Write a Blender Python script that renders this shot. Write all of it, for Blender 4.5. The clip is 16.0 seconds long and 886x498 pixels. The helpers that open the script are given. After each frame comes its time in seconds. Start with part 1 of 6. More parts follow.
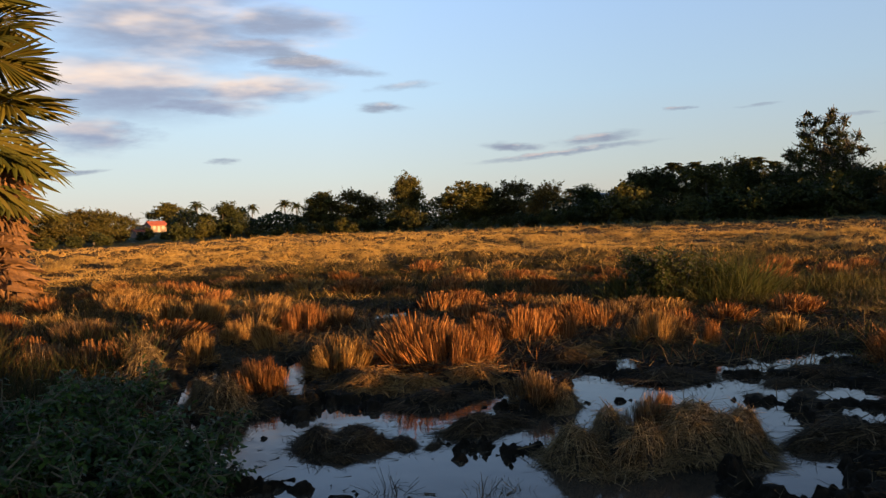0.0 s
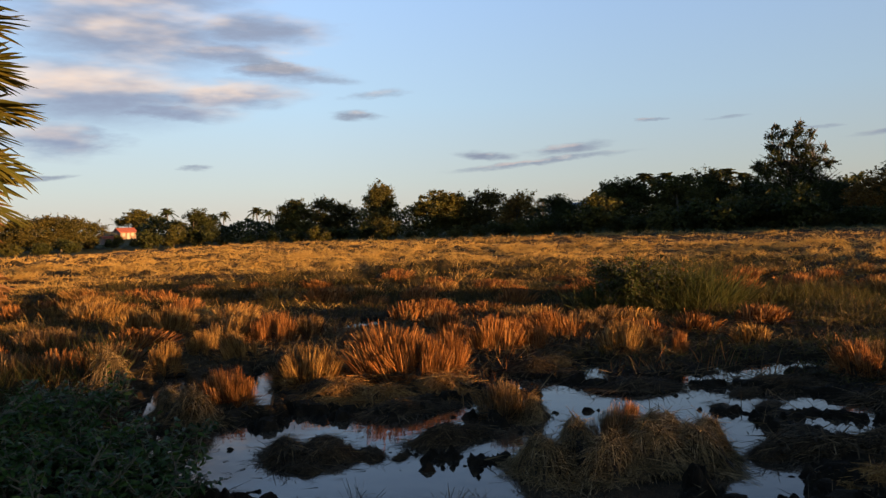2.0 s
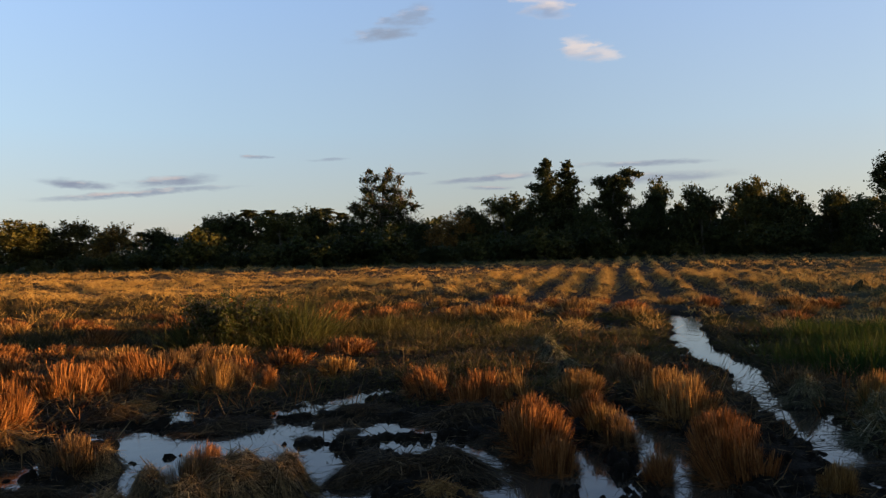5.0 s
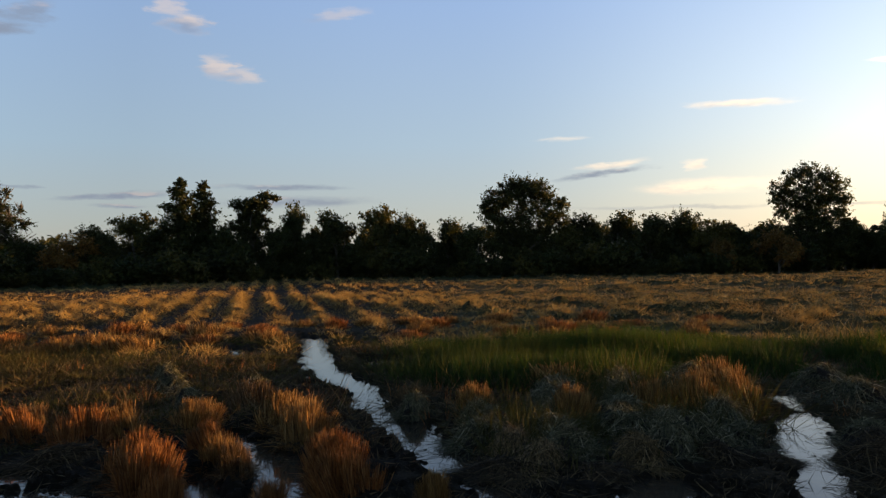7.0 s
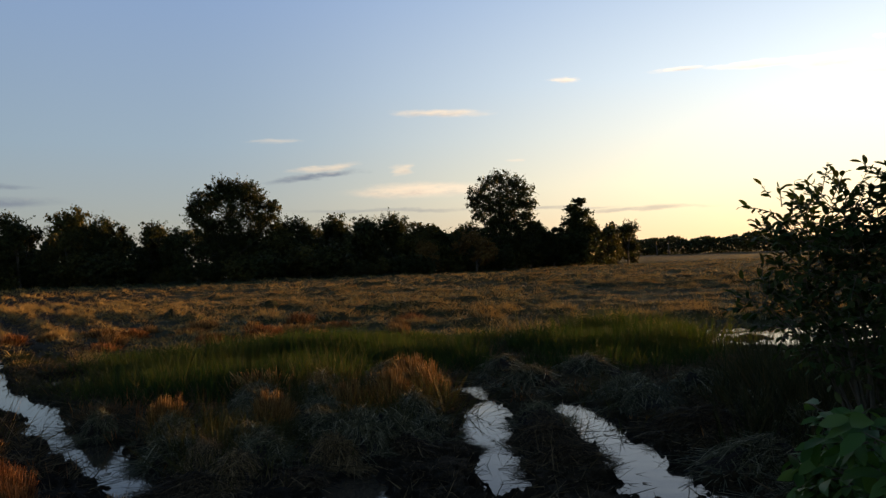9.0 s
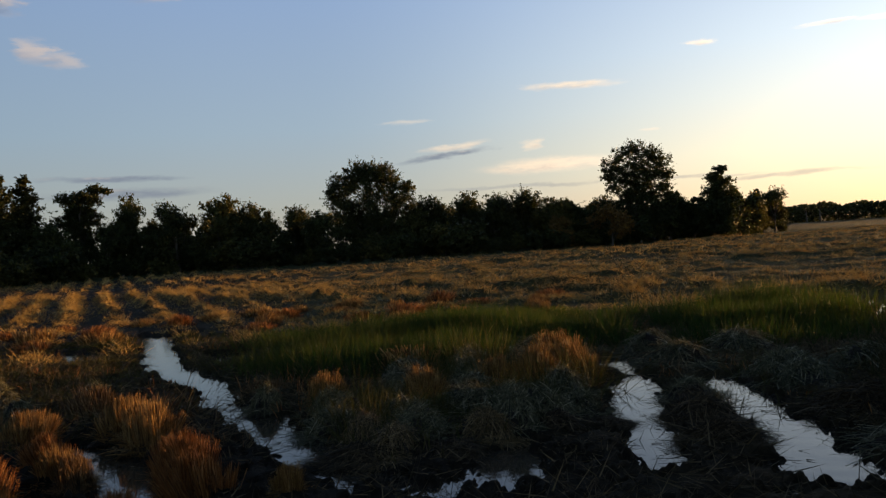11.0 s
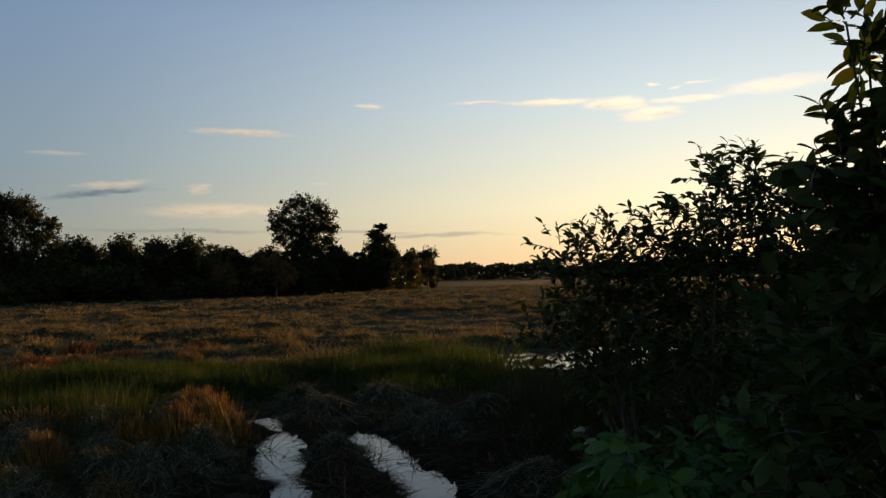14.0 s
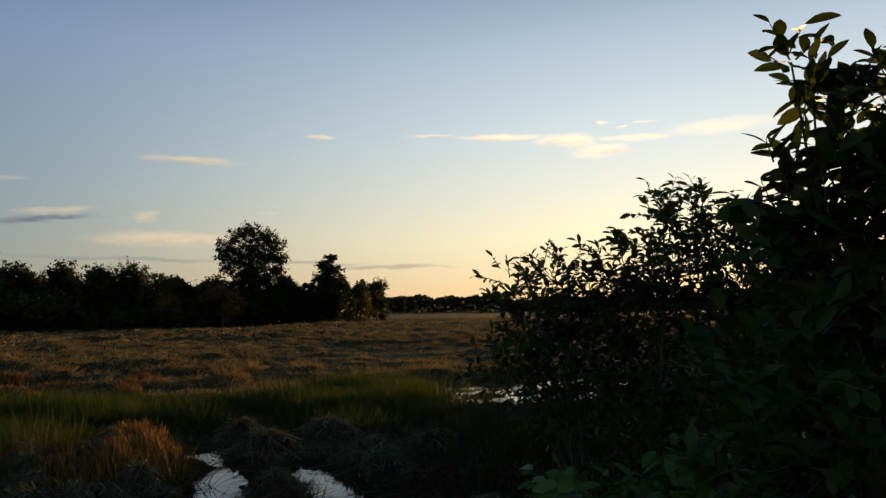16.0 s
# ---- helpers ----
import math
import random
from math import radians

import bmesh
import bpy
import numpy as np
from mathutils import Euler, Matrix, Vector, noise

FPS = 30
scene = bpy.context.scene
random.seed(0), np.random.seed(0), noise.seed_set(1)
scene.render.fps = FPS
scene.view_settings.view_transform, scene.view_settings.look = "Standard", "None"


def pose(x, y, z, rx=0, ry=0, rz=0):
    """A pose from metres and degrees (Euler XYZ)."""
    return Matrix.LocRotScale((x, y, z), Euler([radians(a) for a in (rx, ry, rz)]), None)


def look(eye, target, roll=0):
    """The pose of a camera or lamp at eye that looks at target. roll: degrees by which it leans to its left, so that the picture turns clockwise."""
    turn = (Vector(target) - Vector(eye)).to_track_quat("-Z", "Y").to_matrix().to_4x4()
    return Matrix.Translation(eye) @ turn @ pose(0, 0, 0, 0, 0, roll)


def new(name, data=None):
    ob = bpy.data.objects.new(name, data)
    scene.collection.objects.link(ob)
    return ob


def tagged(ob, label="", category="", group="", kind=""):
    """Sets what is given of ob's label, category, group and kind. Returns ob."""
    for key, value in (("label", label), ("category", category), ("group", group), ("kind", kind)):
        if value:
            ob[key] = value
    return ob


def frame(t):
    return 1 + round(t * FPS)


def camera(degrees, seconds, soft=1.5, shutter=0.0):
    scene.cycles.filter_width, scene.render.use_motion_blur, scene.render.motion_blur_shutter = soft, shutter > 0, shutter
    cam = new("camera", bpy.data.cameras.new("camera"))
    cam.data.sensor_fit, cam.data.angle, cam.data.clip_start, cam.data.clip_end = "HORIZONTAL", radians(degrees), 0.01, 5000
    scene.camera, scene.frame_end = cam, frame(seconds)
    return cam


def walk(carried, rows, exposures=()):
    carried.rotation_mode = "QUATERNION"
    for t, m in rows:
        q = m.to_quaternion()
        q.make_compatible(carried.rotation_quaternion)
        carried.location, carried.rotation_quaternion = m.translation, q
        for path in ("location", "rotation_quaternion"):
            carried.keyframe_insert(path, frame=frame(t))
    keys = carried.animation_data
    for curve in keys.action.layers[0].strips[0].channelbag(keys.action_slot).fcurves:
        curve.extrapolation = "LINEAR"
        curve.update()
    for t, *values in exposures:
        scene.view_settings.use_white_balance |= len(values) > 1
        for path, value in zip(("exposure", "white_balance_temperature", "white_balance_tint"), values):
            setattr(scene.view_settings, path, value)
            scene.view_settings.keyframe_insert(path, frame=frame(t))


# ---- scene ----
cam = camera(57.92, 16.0, 1.4)
PATH = [
    (0.0, pose(-0.070, 0.277, 1.549, 87.62, 2.44, 0.00)),
    (0.5, pose(-0.060, 0.293, 1.551, 88.04, 2.23, 3.84)),
    (1.0, pose(-0.055, 0.265, 1.554, 88.00, 2.48, 3.92)),
    (1.5, pose(-0.021, 0.272, 1.560, 87.80, 3.78, -0.36)),
    (2.0, pose(-0.041, 0.269, 1.560, 88.16, 2.07, -1.91)),
    (2.5, pose(-0.033, 0.267, 1.557, 88.18, 1.29, -2.67)),
    (3.0, pose(0.031, 0.277, 1.547, 88.57, 0.35, -5.38)),
    (3.5, pose(0.088, 0.314, 1.540, 88.94, 0.09, -15.07)),
    (3.7, pose(0.106, 0.330, 1.536, 89.17, 0.61, -18.22)),
    (5.8, pose(0.122, 0.186, 1.568, 90.42, 1.07, -37.62)),
    (6.0, pose(0.152, 0.165, 1.564, 90.58, 1.17, -40.61)),
    (6.5, pose(0.228, 0.206, 1.566, 90.91, 0.96, -48.41)),
    (7.0, pose(0.263, 0.212, 1.563, 91.06, 1.00, -55.06)),
    (7.5, pose(0.273, 0.205, 1.565, 90.91, 1.00, -60.10)),
    (8.0, pose(0.294, 0.169, 1.570, 90.61, 0.63, -65.16)),
    (8.5, pose(0.362, 0.099, 1.560, 90.62, 2.28, -72.08)),
    (8.7, pose(0.357, 0.083, 1.574, 90.72, 2.08, -75.36)),
    (10.8, pose(0.204, 0.122, 1.575, 89.80, 3.93, -69.28)),
    (11.0, pose(0.218, 0.149, 1.590, 89.50, 3.73, -65.85)),
    (11.5, pose(0.235, 0.167, 1.583, 89.21, 2.50, -58.14)),
    (12.0, pose(0.277, 0.098, 1.626, 90.76, 1.08, -65.64)),
    (12.5, pose(0.300, 0.041, 1.622, 93.17, -1.28, -81.50)),
    (13.0, pose(0.291, 0.037, 1.621, 92.35, -1.12, -87.88)),
    (13.5, pose(0.276, 0.035, 1.623, 92.21, 0.26, -88.79)),
    (14.0, pose(0.308, 0.030, 1.626, 92.00, 1.54, -89.45)),
    (14.5, pose(0.372, 0.020, 1.632, 92.85, 2.06, -90.46)),
    (15.0, pose(0.345, 0.024, 1.628, 93.34, 1.07, -91.76)),
    (15.5, pose(0.368, 0.022, 1.629, 93.80, 1.05, -92.60)),
    (16.0, pose(0.376, 0.020, 1.627, 94.24, 0.86, -93.03)),
]
EXPOSURE = [(0.0, 1.79, 6500, 10), (3.0, 1.64, 6500, 10), (6.0, 1.71, 6500, 10), (7.0, 1.54, 6500, 10), (8.5, 1.16, 6500, 10), (11.0, 1.24, 6500, 10), (11.5, 1.58, 6500, 10), (12.0, 1.36, 6500, 10), (12.5, 0.76, 6550, 6), (13.0, 0.71, 6550, 6), (16.0, 0.73, 6550, 6)]
walk(cam, PATH, EXPOSURE)

# ---- world and sun ----
SUN_AZ, SUN_EL = -122.0, 3.0


def toward(az, dist, z=0.0):
    """The place at that azimuth (degrees, left of +y is positive) and distance."""
    a = radians(az)
    return Vector((-math.sin(a) * dist, math.cos(a) * dist, z))


class Nodes:
    """Short words for building a node tree."""

    def __init__(self, tree):
        self.tree = tree

    def link(self, a, b):
        self.tree.links.new(a, b)

    def math(self, op, a, b=None, clamp=False):
        n = self.tree.nodes.new("ShaderNodeMath")
        n.operation, n.use_clamp = op, clamp
        for i, v in enumerate((a, b)):
            if v is None:
                continue
            if isinstance(v, (int, float)):
                n.inputs[i].default_value = v
            else:
                self.link(v, n.inputs[i])
        return n.outputs[0]

    def mix(self, fac, a, b, blend="MIX"):
        n = self.tree.nodes.new("ShaderNodeMixRGB")
        n.blend_type = blend
        for i, v in enumerate((fac, a, b)):
            if isinstance(v, (int, float)):
                n.inputs[i].default_value = v
            elif isinstance(v, tuple):
                n.inputs[i].default_value = (*v, 1)
            else:
                self.link(v, n.inputs[i])
        return n.outputs[0]

    def ramp(self, fac, stops):
        n = self.tree.nodes.new("ShaderNodeValToRGB")
        el = n.color_ramp.elements
        while len(el) < len(stops):
            el.new(0.5)
        for e, (p, c) in zip(el, stops):
            e.position = p
            e.color = (*c, 1) if isinstance(c, tuple) else (c, c, c, 1)
        self.link(fac, n.inputs[0])
        return n.outputs[0]

    def noise(self, vec, scale, detail=4.0, rough=0.55):
        n = self.tree.nodes.new("ShaderNodeTexNoise")
        n.inputs["Scale"].default_value, n.inputs["Detail"].default_value, n.inputs["Roughness"].default_value = scale, detail, rough
        if vec is not None:
            self.link(vec, n.inputs["Vector"])
        return n

    def smooth(self, v, lo, hi):
        n = self.tree.nodes.new("ShaderNodeMapRange")
        n.interpolation_type = "SMOOTHSTEP"
        n.inputs["From Min"].default_value, n.inputs["From Max"].default_value = lo, hi
        self.link(v, n.inputs["Value"])
        return n.outputs["Result"]


def make_world():
    world = bpy.data.worlds.new("evening_sky")
    scene.world = world
    world.use_nodes = True
    world.node_tree.nodes.clear()
    k = Nodes(world.node_tree)
    sky = k.tree.nodes.new("ShaderNodeTexSky")
    sky.sky_type, sky.sun_disc = "NISHITA", False
    sky.sun_elevation, sky.sun_rotation = radians(SUN_EL), radians(-SUN_AZ)
    sky.altitude, sky.air_density, sky.dust_density, sky.ozone_density = 20, 1.0, 0.5, 2.0
    co = k.tree.nodes.new("ShaderNodeTexCoord").outputs["Generated"]
    sep = k.tree.nodes.new("ShaderNodeSeparateXYZ")
    k.link(co, sep.inputs[0])
    az = k.math("MULTIPLY", k.math("ARCTAN2", k.math("MULTIPLY", sep.outputs[0], -1.0), sep.outputs[1]), 180 / math.pi)
    el = k.math("MULTIPLY", k.math("ARCSINE", sep.outputs[2]), 180 / math.pi)
    # thin high haze that spreads the evening light over the whole sky
    haze = k.ramp(k.math("DIVIDE", el, 60.0, True), HAZE)
    away = k.math("ABSOLUTE", k.math("SUBTRACT", az, SUN_AZ))
    glow = k.mix(k.smooth(away, 66.0, 10.0), (0, 0, 0), k.ramp(k.math("DIVIDE", el, 60.0, True), GLOW))
    haze = k.mix(1.0, haze, glow, "ADD")
    wide = k.mix(k.smooth(away, 118.0, 50.0), (0, 0, 0), k.ramp(k.math("DIVIDE", el, 60.0, True), WIDE_GLOW))
    haze = k.mix(1.0, haze, wide, "ADD")
    # the clear sky is deepest a quarter turn from the sun and pales again beyond it
    haze = k.mix(1.0, haze, k.ramp(k.math("DIVIDE", away, 180.0), DEPTH), "MULTIPLY")
    air = k.mix(1.0, k.mix(1.0, haze, (8.33, 8.33, 8.33), "MULTIPLY"), k.mix(1.0, sky.outputs[0], (SKY_SHARE,) * 3, "MULTIPLY"), "ADD")
    # wisps: the cloud outlines are pushed about by noise that is stretched along the horizon
    stretch = k.tree.nodes.new("ShaderNodeCombineXYZ")
    k.link(k.math("MULTIPLY", az, 0.30), stretch.inputs[0])
    k.link(k.math("MULTIPLY", el, 1.1), stretch.inputs[1])
    wisp = k.noise(stretch.outputs[0], 1.0, 7.0, 0.62)
    wsep = k.tree.nodes.new("ShaderNodeSeparateXYZ")
    k.link(wisp.outputs["Color"], wsep.inputs[0])
    calm = k.tree.nodes.new("ShaderNodeCombineXYZ")
    k.link(k.math("ADD", az, k.math("MULTIPLY", k.math("SUBTRACT", wsep.outputs[0], 0.5), 6.0)), calm.inputs[0])
    k.link(k.math("ADD", el, k.math("MULTIPLY", k.math("SUBTRACT", wsep.outputs[1], 0.5), 1.2)), calm.inputs[1])

    level = k.tree.nodes.new("ShaderNodeCombineXYZ")
    k.link(k.math("ADD", az, k.math("MULTIPLY", k.math("SUBTRACT", wsep.outputs[0], 0.5), 5.0)), level.inputs[0])
    k.link(k.math("ADD", el, k.math("MULTIPLY", k.math("SUBTRACT", wsep.outputs[1], 0.5), 0.7)), level.inputs[1])

    def bank(clouds, soft, place):
        """Cover of a bank of clouds (azimuth, elevation, half width, half height, tilt, cover) and the height within the cloud."""
        cover, lift = None, None
        for a, e, w, h, tilt, amount in clouds:
            m = k.tree.nodes.new("ShaderNodeMapping")
            m.vector_type = "TEXTURE"
            m.inputs["Location"].default_value = (a, e, 0)
            m.inputs["Rotation"].default_value = (0, 0, radians(tilt))
            m.inputs["Scale"].default_value = (w, h, 1)
            k.link(place.outputs[0], m.inputs["Vector"])
            ln = k.tree.nodes.new("ShaderNodeVectorMath")
            ln.operation = "LENGTH"
            k.link(m.outputs[0], ln.inputs[0])
            one = k.math("MULTIPLY", k.smooth(ln.outputs["Value"], 1.25, 1.25 - soft), amount)
            s = k.tree.nodes.new("ShaderNodeSeparateXYZ")
            k.link(m.outputs[0], s.inputs[0])
            up = k.math("MULTIPLY", s.outputs[1], one)
            cover = one if cover is None else k.math("MAXIMUM", cover, one)
            lift = up if lift is None else k.math("ADD", lift, up)
        return cover, lift

    grey, grey_up = bank(GREY_CLOUDS, 0.95, level)
    gold, gold_up = bank(GOLD_CLOUDS, 1.0, level)
    mass, mass_up = bank(MASS_CLOUDS, 1.0, calm)
    billow = k.noise(stretch.outputs[0], 0.42, 3.5, 0.52)
    fine = k.noise(stretch.outputs[0], 2.6, 6.0, 0.65)
    tex = k.smooth(fine.outputs["Fac"], 0.25, 0.6)
    grey = k.math("MULTIPLY", grey, k.math("ADD", k.math("MULTIPLY", tex, 0.45), 0.55), True)
    gold = k.math("MULTIPLY", gold, k.math("ADD", k.math("MULTIPLY", tex, 0.5), 0.5), True)
    warm = k.smooth(k.math("ADD", grey_up, k.math("MULTIPLY", k.math("SUBTRACT", wsep.outputs[2], 0.5), 3.0)), 0.15, 0.75)
    grey_col = k.mix(warm, CLOUD_GREY, CLOUD_PINK)
    gold_lift = k.smooth(k.math("ADD", gold_up, k.math("MULTIPLY", k.math("SUBTRACT", wsep.outputs[2], 0.5), 3.0)), -1.4, 0.1)
    gold_col = k.mix(gold_lift, CLOUD_DUN, CLOUD_GOLD)
    near_sun = k.math("ADD", k.math("MULTIPLY", k.smooth(away, 55.0, 15.0), 0.8), 1.0)
    lit = k.tree.nodes.new("ShaderNodeVectorMath")
    lit.operation = "SCALE"
    k.link(gold_col, lit.inputs[0])
    k.link(near_sun, lit.inputs["Scale"])
    gold_col = lit.outputs[0]
    mass = k.math("MULTIPLY", mass, k.math("ADD", k.math("MULTIPLY", tex, 0.12), 0.88), True)
    blush = k.smooth(k.math("ADD", k.math("ADD", billow.outputs["Fac"], k.math("MULTIPLY", k.smooth(az, -20.0, -36.0), 0.14)), k.math("MULTIPLY", mass_up, 0.24)), 0.4, 0.74)
    col = k.mix(mass, air, k.mix(blush, CLOUD_LILAC, CLOUD_BLUSH))
    col = k.mix(grey, col, grey_col)
    col = k.mix(gold, col, gold_col)
    bg = k.tree.nodes.new("ShaderNodeBackground")
    bg.inputs["Strength"].default_value = SKY_STRENGTH
    k.link(col, bg.inputs["Color"])
    out = k.tree.nodes.new("ShaderNodeOutputWorld")
    k.link(bg.outputs[0], out.inputs["Surface"])


SKY_STRENGTH = 0.038
SKY_SHARE = 0.35
HAZE = [(0.0, (0.50, 0.47, 0.42)), (0.05, (0.46, 0.52, 0.53)), (0.14, (0.40, 0.55, 0.70)), (0.30, (0.33, 0.50, 0.80)), (0.46, (0.16, 0.27, 0.50)), (0.7, (0.05, 0.10, 0.22)), (1.0, (0.02, 0.05, 0.12))]
WIDE_GLOW = [(0.0, (0.09, 0.045, 0.0)), (0.12, (0.06, 0.03, 0.0)), (0.35, (0.03, 0.012, 0.0)), (0.6, (0.0, 0.0, 0.0))]
DEPTH = [(0.0, 1.0), (0.28, 1.0), (0.40, 0.93), (0.49, 0.84), (0.60, 0.98), (0.72, 1.2), (1.0, 1.2)]
GLOW = [(0.0, (1.35, 0.72, 0.22)), (0.08, (1.5, 1.14, 0.56)), (0.2, (0.92, 0.90, 0.76)), (0.4, (0.16, 0.21, 0.22)), (0.6, (0.0, 0.0, 0.0))]
CLOUD_GREY, CLOUD_PINK = (2.3, 2.65, 3.4), (4.6, 4.0, 4.0)
CLOUD_DUN, CLOUD_GOLD = (4.8, 4.3, 4.3), (11.5, 9.2, 6.8)
CLOUD_LILAC, CLOUD_BLUSH = (2.6, 3.1, 4.2), (7.6, 6.2, 5.3)
MASS_CLOUDS = [
    (19.0, 13.2, 8.7, 2.85, 3, 1.0), (11.0, 13.6, 6.2, 1.27, 2, 1.0), (20.0, 16.0, 10.3, 2.7, 0, 1.0), (13.0, 12.1, 5.2, 0.9, 0, 1.0), (9.3, 10.8, 4.1, 0.75, 6, 1.0), (21.5, 9.4, 9.2, 2.55, 2, 1.0),
    (13.2, 9.2, 6.3, 1.12, -2, 1.0), (17.0, 8.1, 5.8, 0.75, 1, 1.0), (23.6, 6.3, 3.9, 1.42, 2, 1.0)]
MASS_CLOUDS += [(-37.6, 16.3, 1.7, 0.7, 14, 0.75), (-36.4, 17.4, 1.1, 0.8, 20, 0.5), (-39.6, 13.6, 1.1, 0.8, 8, 0.7), (-40.9, 13.1, 1.5, 0.6, 6, 0.55), (-47.6, 17.2, 2.3, 0.4, -10, 0.4)]
GREY_CLOUDS = [
    (9.6, 11.2, 2.8, 0.6, 10, 0.8), (4.2, 7.8, 1.9, 0.35, 2, 0.9), (-11.2, 4.9, 3.0, 0.42, -4, 1.0), (-5.2, 4.7, 2.4, 0.3, 4, 1.0),
    (-8.8, 4.1, 6.4, 0.22, -4, 0.9)]
GREY_CLOUDS += [
    (24.6, 3.8, 2.2, 0.2, -2, 0.9), (14.9, 4.4, 1.0, 0.18, 0, 0.8), (2.4, 9.2, 2.4, 0.3, -4, 0.5), (5.6, 10.2, 2.2, 0.3, 4, 0.5),
    (-25.6, 15.0, 2.4, 0.5, -8, 0.8), (-27.6, 16.2, 1.8, 0.7, -20, 0.6), (-16.9, 6.6, 1.1, 0.13, -3, 0.8), (-32.9, 4.9, 4.2, 0.22, -3, 0.9), (-33.3, 4.2, 1.8, 0.18, 0, 0.8),
    (-44.0, 5.5, 4.6, 0.22, 1, 0.8), (-44.5, 4.5, 5.5, 0.42, -1, 0.75), (-27.0, 5.4, 1.4, 0.14, 0, 0.6), (-21.5, 6.4, 1.4, 0.13, -3, 0.6)]
GREY_CLOUDS += [
    (-71.5, 3.6, 7.5, 0.16, 1, 0.35), (-66.5, 6.1, 3.4, 0.25, -6, 0.8), (-89.3, 3.0, 5.0, 0.16, 0, 0.4), (-84.0, 3.3, 4.0, 0.13, 1, 0.4)]
GOLD_CLOUDS = [
    (-75.7, 10.35, 3.2, 0.3, 2, 0.8), (-63.3, 8.6, 1.6, 0.18, 0, 0.35), (-80.8, 6.8, 0.8, 0.12, 2, 0.4), (-67.3, 6.7, 2.4, 0.3, -5, 0.7), (-72.4, 6.5, 1.0, 0.42, 0, 0.75), (-74.0, 4.95, 5.2, 0.6, 0, 1.0), (-84.7, 12.1, 1.1, 0.2, 4, 0.85)]
GOLD_CLOUDS += [
    (-92.3, 12.25, 2.2, 0.16, 0, 0.8), (-97.6, 12.1, 3.2, 0.26, 1, 0.95), (-102.2, 11.7, 2.6, 0.5, 2, 1.0), (-104.2, 10.9, 2.4, 0.5, 0, 1.0), (-107.2, 11.6, 2.4, 0.28, 2, 0.8), (-112.5, 12.0, 4.0, 0.5, -2, 0.7), (-104.6, 12.8, 0.5, 0.13, 0, 0.9), (-106.3, 12.5, 0.5, 0.1, 0, 0.7), (-107.6, 12.7, 0.9, 0.12, 0, 0.8)]
make_world()

sun = new("sun", bpy.data.lights.new("sun", "SUN"))
sun.data.energy, sun.data.angle, sun.data.color = 5.0, radians(0.6), (1.0, 0.54, 0.185)
sun.matrix_world = look((0, 0, 30), Vector((0, 0, 30)) - toward(SUN_AZ, math.cos(radians(SUN_EL)), math.sin(radians(SUN_EL))))


# ---- materials ----
def material(name):
    m = bpy.data.materials.new(name)
    m.use_nodes = True
    k = Nodes(m.node_tree)
    return m, k, m.node_tree.nodes["Principled BSDF"]


def island_random(k):
    return k.tree.nodes.new("ShaderNodeNewGeometry").outputs["Random Per Island"]


def blade_material(name, colours, patch=0.0, patch_colour=(0.1, 0.1, 0.03), rough=0.75, through_light=0.0):
    """Dry or green blades: one colour a blade, patches of another colour over the field."""
    m, k, b = material(name)
    n = len(colours)
    col = k.ramp(island_random(k), [(i / max(1, n - 1), c) for i, c in enumerate(colours)])
    pos = k.tree.nodes.new("ShaderNodeNewGeometry").outputs["Position"]
    if patch:
        col = k.mix(k.math("MULTIPLY", k.smooth(k.noise(pos, 0.22, 3).outputs["Fac"], 0.46, 0.66), patch), col, patch_colour)
    grain = k.noise(pos, 9.0, 3)
    col = k.mix(0.35, col, k.ramp(grain.outputs["Fac"], [(0.3, 0.35), (0.7, 1.0)]), "MULTIPLY")
    k.link(col, b.inputs["Base Color"])
    b.inputs["Roughness"].default_value = rough
    b.inputs["Specular IOR Level"].default_value = 0.1
    if through_light:
        tr = k.tree.nodes.new("ShaderNodeBsdfTranslucent")
        k.link(k.mix(1.0, col, (1.0, 1.0, 0.55), "MULTIPLY"), tr.inputs["Color"])
        mix = k.tree.nodes.new("ShaderNodeMixShader")
        mix.inputs[0].default_value = through_light
        k.link(b.outputs[0], mix.inputs[1])
        k.link(tr.outputs[0], mix.inputs[2])
        k.link(mix.outputs[0], m.node_tree.nodes["Material Output"].inputs["Surface"])
    return m


STRAW_GOLD = blade_material("golden_straw", [(0.036, 0.019, 0.008), (0.18, 0.088, 0.024), (0.35, 0.19, 0.058), (0.08, 0.038, 0.013), (0.48, 0.29, 0.105), (0.045, 0.024, 0.01)], through_light=0.1)
STRAW_RED = blade_material("russet_straw", [(0.03, 0.013, 0.006), (0.17, 0.062, 0.017), (0.31, 0.12, 0.034), (0.06, 0.024, 0.009), (0.44, 0.21, 0.075), (0.04, 0.018, 0.008)], through_light=0.1)
STRAW_GREY = blade_material("weathered_straw", [(0.024, 0.018, 0.01), (0.075, 0.055, 0.029), (0.2, 0.145, 0.075), (0.018, 0.013, 0.008), (0.13, 0.095, 0.05)], through_light=0.1)
STRAW_DARK = blade_material("rotting_straw", [(0.014, 0.01, 0.006), (0.04, 0.028, 0.016), (0.09, 0.064, 0.034), (0.011, 0.008, 0.005), (0.24, 0.17, 0.09)])
FIELD_STRAW = blade_material("field_stubble", [(0.27, 0.155, 0.043), (0.42, 0.262, 0.078), (0.5, 0.335, 0.115), (0.21, 0.108, 0.03)], 0.4, (0.12, 0.085, 0.024), through_light=0.1)
STRAW_HEAP = blade_material("brown_straw", [(0.025, 0.017, 0.008), (0.12, 0.08, 0.034), (0.3, 0.205, 0.095), (0.02, 0.014, 0.007), (0.46, 0.33, 0.17)], through_light=0.1)
